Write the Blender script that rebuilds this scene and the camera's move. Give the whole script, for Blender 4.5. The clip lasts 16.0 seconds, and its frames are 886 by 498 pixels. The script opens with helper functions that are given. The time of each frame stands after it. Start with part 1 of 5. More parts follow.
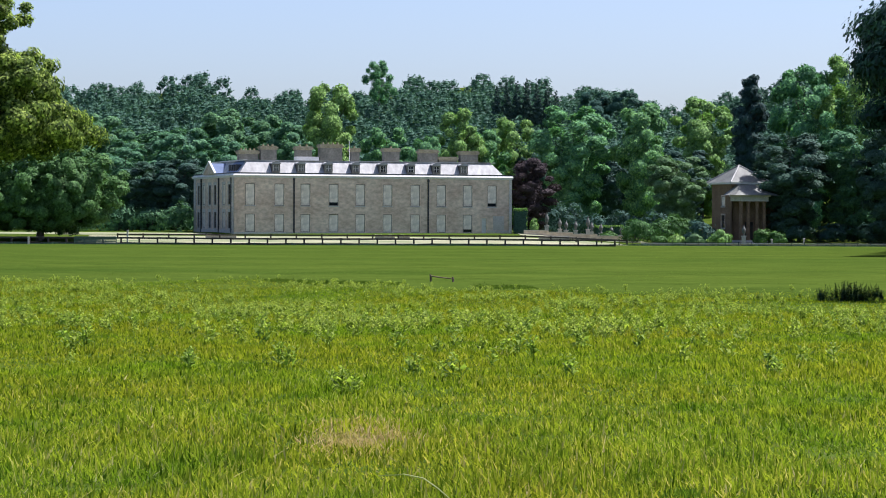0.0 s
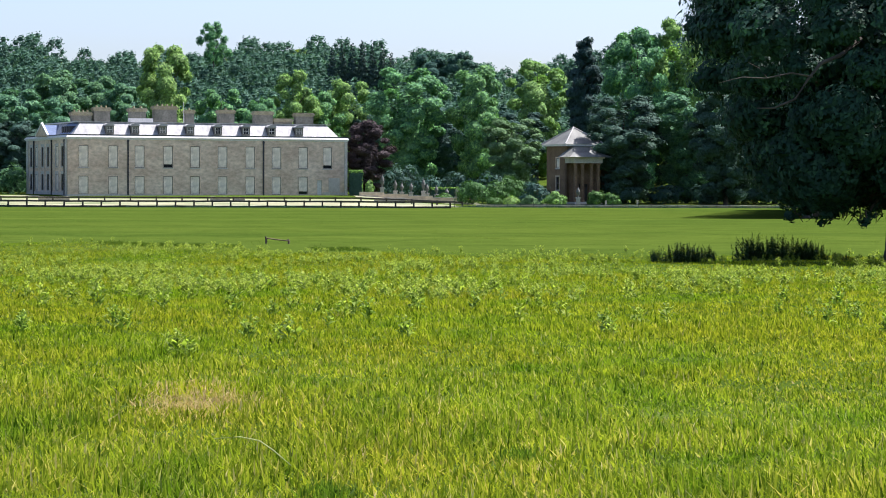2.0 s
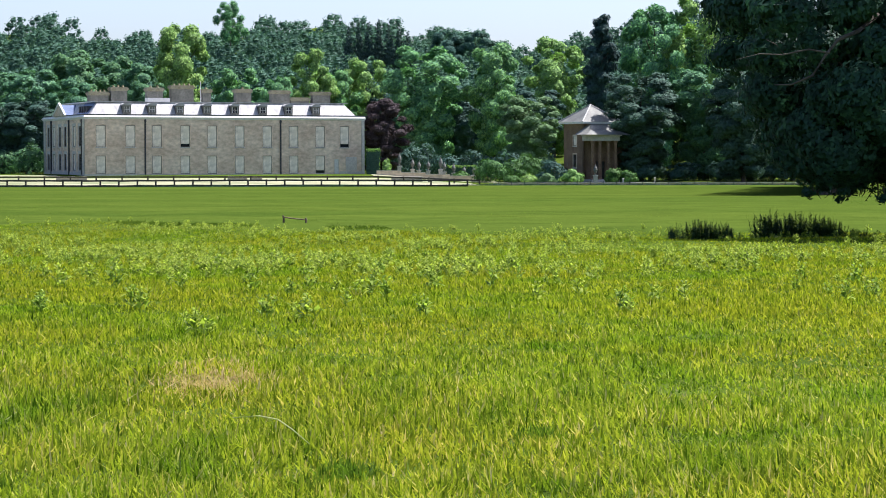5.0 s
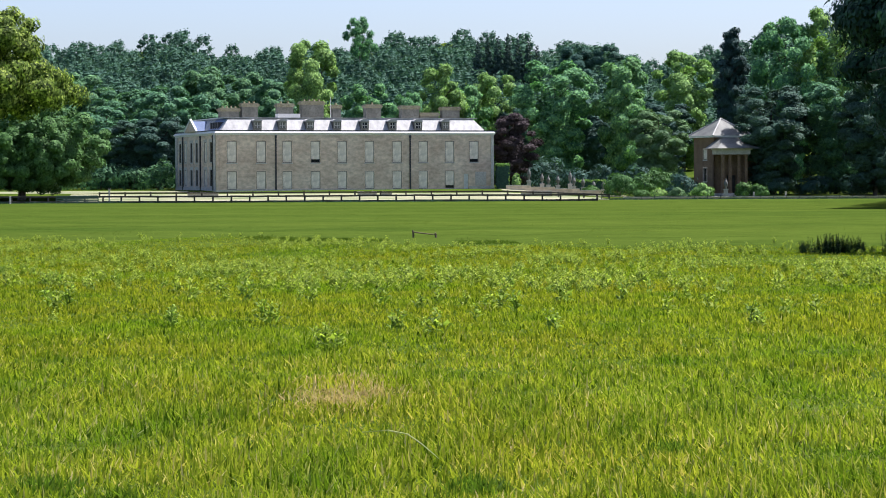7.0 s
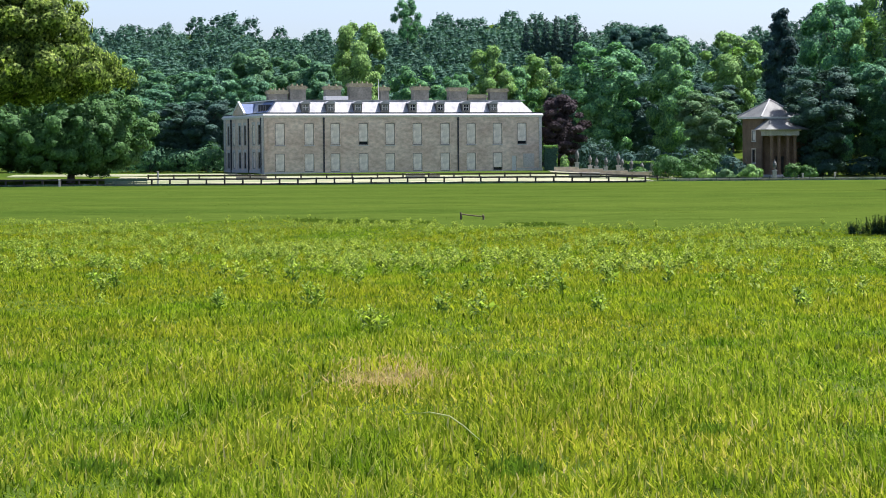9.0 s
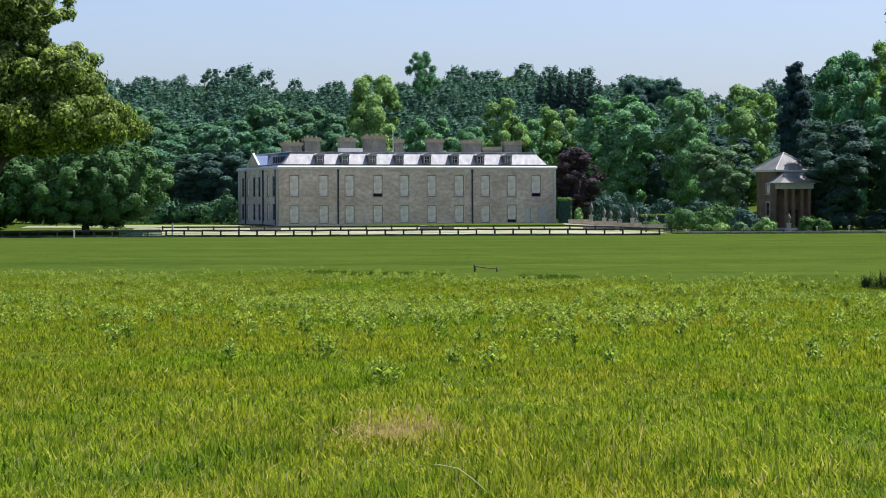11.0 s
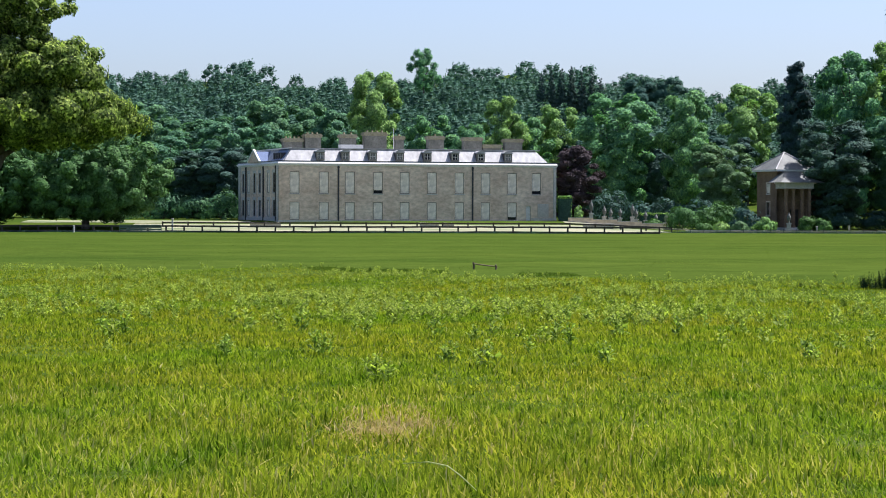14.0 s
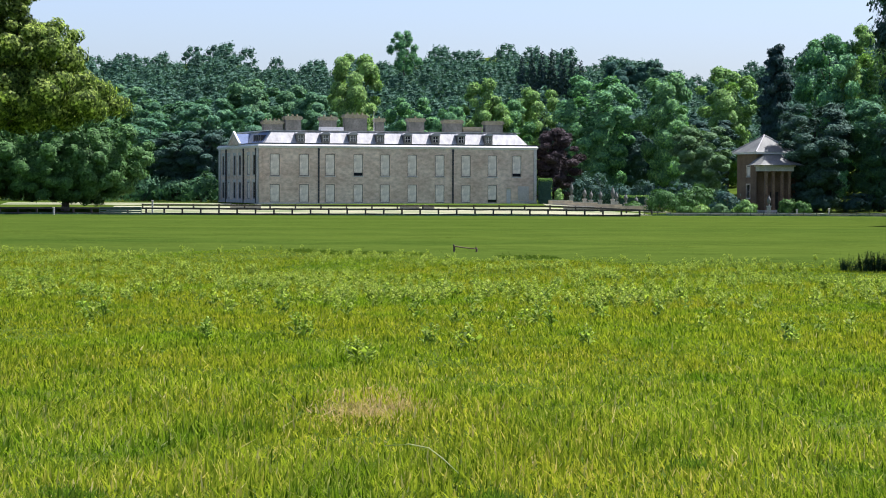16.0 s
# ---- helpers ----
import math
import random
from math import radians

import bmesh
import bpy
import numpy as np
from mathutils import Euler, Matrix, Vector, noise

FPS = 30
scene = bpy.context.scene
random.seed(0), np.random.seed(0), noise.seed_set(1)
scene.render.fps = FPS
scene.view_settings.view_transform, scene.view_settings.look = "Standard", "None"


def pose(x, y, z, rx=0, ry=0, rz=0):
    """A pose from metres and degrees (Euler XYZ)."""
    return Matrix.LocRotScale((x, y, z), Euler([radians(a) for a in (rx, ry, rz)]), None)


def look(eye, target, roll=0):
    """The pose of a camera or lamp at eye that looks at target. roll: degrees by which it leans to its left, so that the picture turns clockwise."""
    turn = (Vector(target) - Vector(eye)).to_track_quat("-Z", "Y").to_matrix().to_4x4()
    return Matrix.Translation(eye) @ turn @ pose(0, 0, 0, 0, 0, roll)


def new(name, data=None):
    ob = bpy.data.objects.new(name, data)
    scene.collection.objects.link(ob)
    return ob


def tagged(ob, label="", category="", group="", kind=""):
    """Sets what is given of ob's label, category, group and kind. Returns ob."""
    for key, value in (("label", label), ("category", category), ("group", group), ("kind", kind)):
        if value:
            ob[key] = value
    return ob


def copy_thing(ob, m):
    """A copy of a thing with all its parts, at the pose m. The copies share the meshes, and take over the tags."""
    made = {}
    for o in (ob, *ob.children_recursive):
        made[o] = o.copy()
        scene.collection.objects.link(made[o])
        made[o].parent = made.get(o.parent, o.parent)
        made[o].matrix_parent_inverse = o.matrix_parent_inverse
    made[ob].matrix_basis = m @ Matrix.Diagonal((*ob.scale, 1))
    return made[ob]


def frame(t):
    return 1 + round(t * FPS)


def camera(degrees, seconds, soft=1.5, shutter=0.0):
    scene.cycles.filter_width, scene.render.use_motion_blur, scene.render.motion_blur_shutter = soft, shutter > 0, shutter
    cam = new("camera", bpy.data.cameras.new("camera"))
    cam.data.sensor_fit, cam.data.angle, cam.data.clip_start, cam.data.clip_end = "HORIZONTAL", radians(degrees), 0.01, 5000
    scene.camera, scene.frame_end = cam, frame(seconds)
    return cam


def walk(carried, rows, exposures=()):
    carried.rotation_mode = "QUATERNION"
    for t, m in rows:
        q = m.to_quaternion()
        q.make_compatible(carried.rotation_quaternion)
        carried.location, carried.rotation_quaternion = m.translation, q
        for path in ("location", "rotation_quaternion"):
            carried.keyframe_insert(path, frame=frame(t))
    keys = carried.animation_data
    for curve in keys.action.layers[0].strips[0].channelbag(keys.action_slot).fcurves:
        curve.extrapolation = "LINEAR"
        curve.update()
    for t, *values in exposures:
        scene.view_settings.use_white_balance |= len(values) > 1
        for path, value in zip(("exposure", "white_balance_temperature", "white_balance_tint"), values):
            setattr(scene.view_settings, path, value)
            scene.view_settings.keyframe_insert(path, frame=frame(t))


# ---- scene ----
cam = camera(20.0, 16.0, soft=0.92)
EYE = 1.65
# seconds, sway to the side, bearing (right positive), pitch, lean
ROWS = [
    (0.0, -0.14, 1.0, -0.671, 0.269),
    (0.5, -0.14, 1.844, -0.799, 0.269),
    (1.0, -0.14, 2.337, -1.171, 0.248),
    (1.5, -0.14, 3.919, -1.418, 0.223),
    (2.0, -0.14, 4.748, -1.523, 0.226),
    (2.5, -0.14, 5.082, -1.694, 0.248),
    (3.0, -0.14, 5.299, -1.867, 0.245),
    (3.2, -0.14, 5.373, -1.908, 0.191),
    (5.3, -0.14, 3.761, -2.028, -0.179),
    (5.5, -0.14, 2.921, -2.005, -0.218),
    (6.0, -0.14, 1.985, -1.977, -0.274),
    (6.5, -0.14, 1.68, -1.804, -0.251),
    (7.0, -0.135, 1.407, -1.678, -0.262),
    (7.5, -0.13, 1.167, -1.735, -0.275),
    (8.0, -0.116, 0.867, -2.014, -0.256),
    (8.2, -0.11, 0.717, -2.111, -0.284),
    (10.3, -0.065, 0.016, -1.605, -0.358),
    (10.5, -0.062, 0.023, -1.339, -0.266),
    (11.0, -0.055, -0.019, -0.892, -0.232),
    (11.5, -0.05, -0.118, -0.568, -0.191),
    (12.0, -0.01, -0.087, -0.499, -0.085),
    (12.5, 0.0, 0.0, -0.722, 0.087),
    (13.0, 0.003, -0.057, -0.799, 0.128),
    (13.5, 0.007, -0.036, -0.864, 0.138),
    (14.0, 0.01, -0.029, -0.954, 0.183),
    (14.5, 0.007, 0.059, -1.079, 0.258),
    (15.0, 0.005, 0.185, -1.258, 0.254),
    (15.5, 0.003, 0.301, -1.329, 0.213),
    (16.0, 0.0, 0.421, -1.353, 0.222),
]
walk(cam, [(t, pose(x, 0, EYE, 90 + p, -r, -b)) for t, x, b, p, r in ROWS],
     exposures=[(0.0, 1.02, 5780, 19), (0.5, 1.06, 5780, 19), (1.0, 1.19, 5900, 19), (2.0, 1.32, 5900, 19), (3.0, 1.47, 5900, 19), (5.5, 1.33, 5900, 19), (7.0, 1.19, 5900, 19), (8.0, 1.42, 5850, 19), (10.5, 1.02, 5780, 19), (11.5, 0.91, 5780, 19), (12.5, 1.01, 5780, 19), (14.0, 1.08, 5780, 19), (16.0, 1.16, 5780, 19)])

# ---- light: a clear summer sky, the sun high on the right, a little beyond the house ----
SUN_SIDE, SUN_HIGH = 108.0, 60.0
sun_way = Vector((math.cos(radians(SUN_HIGH)) * math.sin(radians(SUN_SIDE)), -math.cos(radians(SUN_HIGH)) * math.cos(radians(SUN_SIDE)), math.sin(radians(SUN_HIGH))))
sun = new("sun", bpy.data.lights.new("sun", "SUN"))
sun.data.energy, sun.data.angle, sun.data.color = 4.7, radians(0.5), (1.0, 0.94, 0.84)
sun.matrix_world = look(sun_way * 100, (0, 0, 0))
world = bpy.data.worlds.new("sky")
scene.world = world
world.use_nodes = True
wn = world.node_tree.nodes
sky = wn.new("ShaderNodeTexSky")
sky.sky_type, sky.sun_disc = "NISHITA", False
sky.sun_elevation, sky.sun_rotation = radians(SUN_HIGH), radians(180 - SUN_SIDE)
sky.air_density, sky.dust_density, sky.ozone_density = 0.8, 1.8, 1.1
wn["Background"].inputs["Strength"].default_value = 0.085
world.node_tree.links.new(sky.outputs[0], wn["Background"].inputs["Color"])


# ---- materials ----
def ramp(nt, fac, stops):
    r = nt.nodes.new("ShaderNodeValToRGB")
    r.color_ramp.elements[0].position, r.color_ramp.elements[0].color = stops[0][0], (*stops[0][1], 1)
    r.color_ramp.elements[1].position, r.color_ramp.elements[1].color = stops[-1][0], (*stops[-1][1], 1)
    for p, c in stops[1:-1]:
        r.color_ramp.elements.new(p).color = (*c, 1)
    nt.links.new(fac, r.inputs[0])
    return r.outputs[0]


def noise_at(nt, scale, detail=4, where="Object", stretch=None, rough=0.55):
    c = nt.nodes.new("ShaderNodeTexCoord")
    n = nt.nodes.new("ShaderNodeTexNoise")
    n.inputs["Scale"].default_value, n.inputs["Detail"].default_value, n.inputs["Roughness"].default_value = scale, detail, rough
    src = c.outputs[where]
    if stretch:
        m = nt.nodes.new("ShaderNodeMapping")
        m.inputs["Scale"].default_value = stretch
        nt.links.new(src, m.inputs[0])
        src = m.outputs[0]
    nt.links.new(src, n.inputs["Vector"])
    return n.outputs["Fac"]


def mixed(nt, a, b, fac, how="MIX"):
    m = nt.nodes.new("ShaderNodeMix")
    m.data_type, m.blend_type = "RGBA", how
    for sock, v in ((m.inputs[0], fac), (m.inputs[6], a), (m.inputs[7], b)):
        if hasattr(v, "is_output"):
            nt.links.new(v, sock)
        elif isinstance(v, tuple):
            sock.default_value = (*v, 1)
        else:
            sock.default_value = v
    return m.outputs[2]


def surface(name, a, b, scale=1.0, rough=0.8, metal=0.0, fine=None, bump=0.0, stretch=None, spread=0.0):
    """A procedural surface between two tones, with a coarse and a fine grain; spread: how far single pieces differ."""
    m = bpy.data.materials.new(name)
    m.use_nodes = True
    nt = m.node_tree
    p = nt.nodes["Principled BSDF"]
    p.inputs["Roughness"].default_value, p.inputs["Metallic"].default_value = rough, metal
    big = noise_at(nt, scale, 5, stretch=stretch)
    col = ramp(nt, big, [(0.32, a), (0.68, b)])
    small = noise_at(nt, fine or scale * 9, 3, stretch=stretch)
    tone = ramp(nt, small, [(0.3, (0.72, 0.72, 0.72)), (0.7, (1.18, 1.18, 1.18))])
    col = mixed(nt, col, tone, 1.0, "MULTIPLY")
    if spread:
        info = nt.nodes.new("ShaderNodeObjectInfo")
        var = ramp(nt, info.outputs["Random"], [(0.0, (1 - spread,) * 3), (1.0, (1 + spread,) * 3)])
        col = mixed(nt, col, var, 1.0, "MULTIPLY")
    nt.links.new(col, p.inputs["Base Color"])
    if bump:
        bn = nt.nodes.new("ShaderNodeBump")
        bn.inputs["Strength"].default_value, bn.inputs["Distance"].default_value = bump, 0.03
        nt.links.new(small, bn.inputs["Height"])
        nt.links.new(bn.outputs[0], p.inputs["Normal"])
    return m


def foliage(name, dark, mid, light, through_light=0.35, rough=0.6, drift=0.35, gloss=0.1, even=False):
    """Leaves: a tone for every spray, patches of a few metres, light passing through."""
    m = bpy.data.materials.new(name)
    m.use_nodes = True
    nt = m.node_tree
    p = nt.nodes["Principled BSDF"]
    geo = nt.nodes.new("ShaderNodeNewGeometry")
    own = ramp(nt, geo.outputs["Random Per Island"], [(0.0, dark), (0.55, mid), (1.0, light)])
    patch = ramp(nt, noise_at(nt, drift, 3), [(0.3, (0.75, 0.78, 0.75)), (0.7, (1.2, 1.16, 1.05))])
    col = own if even else mixed(nt, own, patch, 1.0, "MULTIPLY")
    info = nt.nodes.new("ShaderNodeObjectInfo")
    var = ramp(nt, info.outputs["Random"], [(0.0, (0.88, 0.95, 1.0)), (1.0, (1.12, 1.05, 0.95))])
    col = mixed(nt, col, var, 1.0, "MULTIPLY")
    p.inputs["Roughness"].default_value = rough
    p.inputs["Specular IOR Level"].default_value = gloss
    nt.links.new(col, p.inputs["Base Color"])
    tr = nt.nodes.new("ShaderNodeBsdfTranslucent")
    nt.links.new(mixed(nt, col, (1.05, 1.2, 0.65), 1.0, "MULTIPLY"), tr.inputs["Color"])
    mx = nt.nodes.new("ShaderNodeMixShader")
    mx.inputs[0].default_value = through_light
    nt.links.new(p.outputs[0], mx.inputs[1])
    nt.links.new(tr.outputs[0], mx.inputs[2])
    nt.links.new(mx.outputs[0], nt.nodes["Material Output"].inputs[0])
    return m


# mid, light, deep: navy shade mixed into dark leaves, sun's yellow into light ones
LEAF_MID = foliage("leaf_mid", (0.065, 0.158, 0.086), (0.120, 0.270, 0.121), (0.235, 0.460, 0.165), 0.24)
LEAF_LIGHT = foliage("leaf_light", (0.105, 0.195, 0.075), (0.190, 0.326, 0.108), (0.325, 0.510, 0.149), 0.28)
# navy of crowns lying in shade is mixed into this dark leaf colour
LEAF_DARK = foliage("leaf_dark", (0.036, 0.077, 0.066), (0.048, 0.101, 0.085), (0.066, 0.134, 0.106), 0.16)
# near-black leaf tone carries the shade of the backlit right-hand oak
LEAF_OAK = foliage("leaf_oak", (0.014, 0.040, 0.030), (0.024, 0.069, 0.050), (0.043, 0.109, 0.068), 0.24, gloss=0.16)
LEAF_FIR = foliage("leaf_fir", (0.031, 0.058, 0.053), (0.041, 0.078, 0.071), (0.056, 0.105, 0.095), 0.08)
LEAF_COPPER = foliage("leaf_copper", (0.043, 0.031, 0.034), (0.057, 0.042, 0.045), (0.075, 0.054, 0.058), 0.08)
# blue of distance haze is mixed into this leaf colour
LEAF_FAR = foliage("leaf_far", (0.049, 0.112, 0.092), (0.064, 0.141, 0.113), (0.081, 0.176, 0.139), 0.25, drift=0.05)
LEAF_GREY = foliage("leaf_grey", (0.087, 0.156, 0.076), (0.117, 0.208, 0.101), (0.150, 0.268, 0.131), 0.18)
LEAF_WEED = foliage("leaf_weed", (0.071, 0.116, 0.014), (0.212, 0.282, 0.043), (0.400, 0.480, 0.085), 0.5, gloss=0.1, even=True)
# near-black leaf tone holds the oak's shadow that falls on the nettles
LEAF_NETTLE = foliage("leaf_nettle", (0.013, 0.030, 0.010), (0.027, 0.059, 0.020), (0.051, 0.111, 0.038), 0.20)
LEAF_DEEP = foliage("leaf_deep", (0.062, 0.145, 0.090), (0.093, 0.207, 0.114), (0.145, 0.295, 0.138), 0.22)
LEAF_SHRUB = foliage("leaf_shrub", (0.048, 0.108, 0.036), (0.076, 0.162, 0.052), (0.125, 0.250, 0.078), 0.2)
LOW_GRASS = foliage("low_grass", (0.068, 0.104, 0.013), (0.093, 0.137, 0.018), (0.124, 0.180, 0.025), 0.30, gloss=0.0)
BARK = surface("bark", (0.039, 0.031, 0.023), (0.109, 0.094, 0.074), 1.2, 0.95, fine=14, bump=0.8, stretch=(1, 1, 0.25))
STONE = surface("brick_stone", (0.535, 0.392, 0.280), (0.745, 0.604, 0.450), 0.22, 0.9, fine=1.3, bump=0.1, stretch=(0.8, 0.8, 1.3))
DRESSED = surface("dressed_stone", (0.45, 0.415, 0.36), (0.57, 0.535, 0.475), 0.6, 0.85, fine=6, bump=0.15)
IRONSTONE = surface("ironstone", (0.143, 0.086, 0.048), (0.234, 0.150, 0.085), 0.5, 0.9, fine=4, bump=0.3)
LEAD = surface("lead_roof", (0.326, 0.323, 0.306), (0.394, 0.391, 0.371), 0.2, 0.75, fine=0.5, bump=0.03, stretch=(2.2, 2.2, 0.3))
STACK = surface("stack_stone", (0.129, 0.129, 0.101), (0.199, 0.195, 0.156), 0.6, 0.95, fine=3, bump=0.2)
LICHEN = surface("lichened_stone", (0.219, 0.200, 0.115), (0.304, 0.286, 0.195), 0.9, 0.95, fine=4, bump=0.2)
SLATE = surface("slate", (0.061, 0.091, 0.165), (0.104, 0.146, 0.243), 0.5, 0.5, fine=5, bump=0.2)
SLATE_PALE = surface("weathered_slate", (0.098, 0.102, 0.088), (0.165, 0.170, 0.147), 0.5, 0.7, fine=5, bump=0.2)
BLIND = surface("blind", (0.749, 0.645, 0.499), (0.832, 0.738, 0.603), 0.5, 0.85, fine=0.9)
# dark frame tone standing in for the shadow of the window reveals
REVEAL_SHADE = surface("reveal_shade", (0.17, 0.15, 0.12), (0.24, 0.21, 0.17), 0.8, 0.7, fine=1.2)
DARK_PANE = surface("dark_pane", (0.016, 0.017, 0.020), (0.027, 0.030, 0.033), 0.8, 0.12)
PAINT = surface("white_paint", (0.64, 0.62, 0.57), (0.72, 0.7, 0.65), 1.5, 0.6)
PIPE = surface("cast_iron", (0.023, 0.023, 0.025), (0.047, 0.047, 0.048), 2, 0.6)
TIMBER = surface("weathered_timber", (0.033, 0.027, 0.020), (0.069, 0.060, 0.048), 1.4, 0.9, fine=18, bump=0.4, spread=0.2)
GRAVEL = surface("gravel", (0.095, 0.126, 0.037), (0.300, 0.285, 0.170), 0.22, 0.95, fine=9, bump=0.4, stretch=(0.35, 1, 1))
LIMESTONE = surface("limestone", (0.340, 0.313, 0.252), (0.449, 0.415, 0.340), 0.8, 0.9, fine=5, bump=0.2)
GALVANISED = surface("painted_steel", (0.055, 0.094, 0.062), (0.086, 0.133, 0.086), 2, 0.55)
TERRACOTTA = surface("clay_pot", (0.234, 0.211, 0.117), (0.328, 0.296, 0.179), 2, 0.85)


# ---- mesh helpers ----
def quick_mesh(name, verts, loops, sizes, material):
    """A mesh from arrays: corner places, face corners one after the other, corners a face."""
    me = bpy.data.meshes.new(name)
    sizes = np.asarray(sizes, np.int32)
    me.vertices.add(len(verts))
    me.vertices.foreach_set("co", np.asarray(verts, np.float32).ravel())
    me.loops.add(int(sizes.sum()))
    me.loops.foreach_set("vertex_index", np.asarray(loops, np.int32).ravel())
    me.polygons.add(len(sizes))
    me.polygons.foreach_set("loop_start", np.concatenate([[0], np.cumsum(sizes)[:-1]]).astype(np.int32))
    me.update(calc_edges=True)
    me.materials.append(material)
    return me


def part(name, data, material, parent, label=""):
    """Links a bmesh or a mesh as one part under a thing."""
    if isinstance(data, bmesh.types.BMesh):
        me = bpy.data.meshes.new(name)
        bmesh.ops.recalc_face_normals(data, faces=data.faces)
        data.to_mesh(me)
        data.free()
        me.materials.append(material)
    else:
        me = data
    ob = new(name, me)
    ob.parent = parent
    if label:
        tagged(ob, label)
    return ob


def box(bm, x0, x1, y0, y1, z0, z1, bevel=0.0):
    b = bmesh.new() if bevel else bm
    r = bmesh.ops.create_cube(b, size=1)
    bmesh.ops.transform(b, matrix=Matrix.Translation(((x0 + x1) / 2, (y0 + y1) / 2, (z0 + z1) / 2)) @ Matrix.Diagonal((x1 - x0, y1 - y0, z1 - z0, 1)), verts=r["verts"])
    if bevel:
        bmesh.ops.bevel(b, geom=b.edges[:], offset=bevel, segments=1, affect="EDGES")
        me = bpy.data.meshes.new("t")
        b.to_mesh(me)
        b.free()
        bm.from_mesh(me)
        bpy.data.meshes.remove(me)
    return bm


def boxes(*dims, bevel=0.0):
    bm = bmesh.new()
    for d in dims:
        box(bm, *d, bevel=bevel)
    return bm


def solid(verts, faces):
    bm = bmesh.new()
    vs = [bm.verts.new(v) for v in verts]
    for f in faces:
        bm.faces.new([vs[i] for i in f])
    return bm


def turned(profile, n=12):
    """A turned form from (radius, height) pairs."""
    verts, faces = [], []
    for r, z in profile:
        verts += [(r * math.cos(k * math.tau / n), r * math.sin(k * math.tau / n), z) for k in range(n)]
    for i in range(len(profile) - 1):
        faces += [(i * n + k, i * n + (k + 1) % n, (i + 1) * n + (k + 1) % n, (i + 1) * n + k) for k in range(n)]
    faces += [tuple(range(n))[::-1], tuple(range((len(profile) - 1) * n, len(profile) * n))]
    return solid(verts, faces)


def limb(bm, pts, radii, n=7):
    """A tapered, bent limb along pts."""
    rings = []
    for i, p in enumerate(pts):
        d = (Vector(pts[min(i + 1, len(pts) - 1)]) - Vector(pts[max(i - 1, 0)])).normalized()
        a = d.orthogonal().normalized()
        b = d.cross(a)
        rings.append([bm.verts.new(Vector(p) + radii[i] * (a * math.cos(k * math.tau / n) + b * math.sin(k * math.tau / n))) for k in range(n)])
    for r0, r1 in zip(rings, rings[1:]):
        for k in range(n):
            bm.faces.new((r0[k], r0[(k + 1) % n], r1[(k + 1) % n], r1[k]))
    bm.faces.new(rings[-1])
    bm.faces.new(rings[0][::-1])


# ---- ground ----
PROFILE_Y = [-400, 0, 60, 110, 150, 250, 440, 453, 478, 545, 600, 700, 900, 925, 1000, 1300, 5000]
PROFILE_Z = [0.3, 0.0, -1.2, -2.2, -2.55, -2.9, -3.22, -2.95, -1.05, -1.0, 1.5, 10, 30, 33, 42, 42, 42]

HILL_B = [-0.2438, -0.132, -0.123, -0.1095, -0.0994, -0.0904, -0.0802, -0.069, -0.0623, -0.051, -0.042, -0.0195, -0.0038, 0.003, 0.0142, 0.0255, 0.0367, 0.048, 0.0592, 0.0682, 0.0772, 0.0884, 0.0963, 0.1042, 0.1075, 0.1132, 0.1244, 0.1469, 0.1604, 0.3185]
HILL_K = [1.118, 1.118, 1.186, 1.186, 1.172, 1.235, 1.256, 1.189, 1.073, 1.134, 1.093, 1.122, 1.204, 1.272, 1.238, 1.299, 1.265, 1.258, 1.210, 1.122, 1.210, 1.176, 1.088, 0.951, 0.938, 0.999, 1.054, 1.224, 1.394, 1.427]


def ground_z(x, y):
    x, y = np.asarray(x, float), np.asarray(y, float)
    z = np.zeros(np.broadcast(x, y).shape)
    for k in range(-2, 3):  # softened profile
        z = z + np.interp(y + k * np.clip(np.abs(y) * 0.02, 0.5, 6), PROFILE_Y, PROFILE_Z) / 5
    fall = np.clip((x - 24) / 18, 0, 1) * np.clip((y - 450) / 25, 0, 1) * np.clip((600 - y) / 55, 0, 1)
    z = z - 1.3 * fall
    ahead = np.maximum(y, 1)
    rise = np.interp(x / ahead, HILL_B, HILL_K)
    z = np.where(y > 545, -1 + (z + 1) * rise, z)
    # a low swell in front of the great oak
    z = z + 0.4 * np.exp(-((y - 109) / 5.5) ** 2) * np.clip((x - 6) / 10, 0, 1) * np.clip((60 - x) / 10, 0, 1)
    z = z + 0.5 * np.exp(-((y - 232) / 6.0) ** 2) * np.clip((-31 - x) / 7, 0, 1) * np.clip((x + 90) / 15, 0, 1)
    near = np.clip(1 - np.abs(y - 160) / 160, 0, 1)
    return z + near * (0.1 * np.sin(x * 0.21 + y * 0.06) + 0.06 * np.sin(x * 0.5 - y * 0.11 + 1))


def gz(x, y):
    return float(ground_z(x, y))


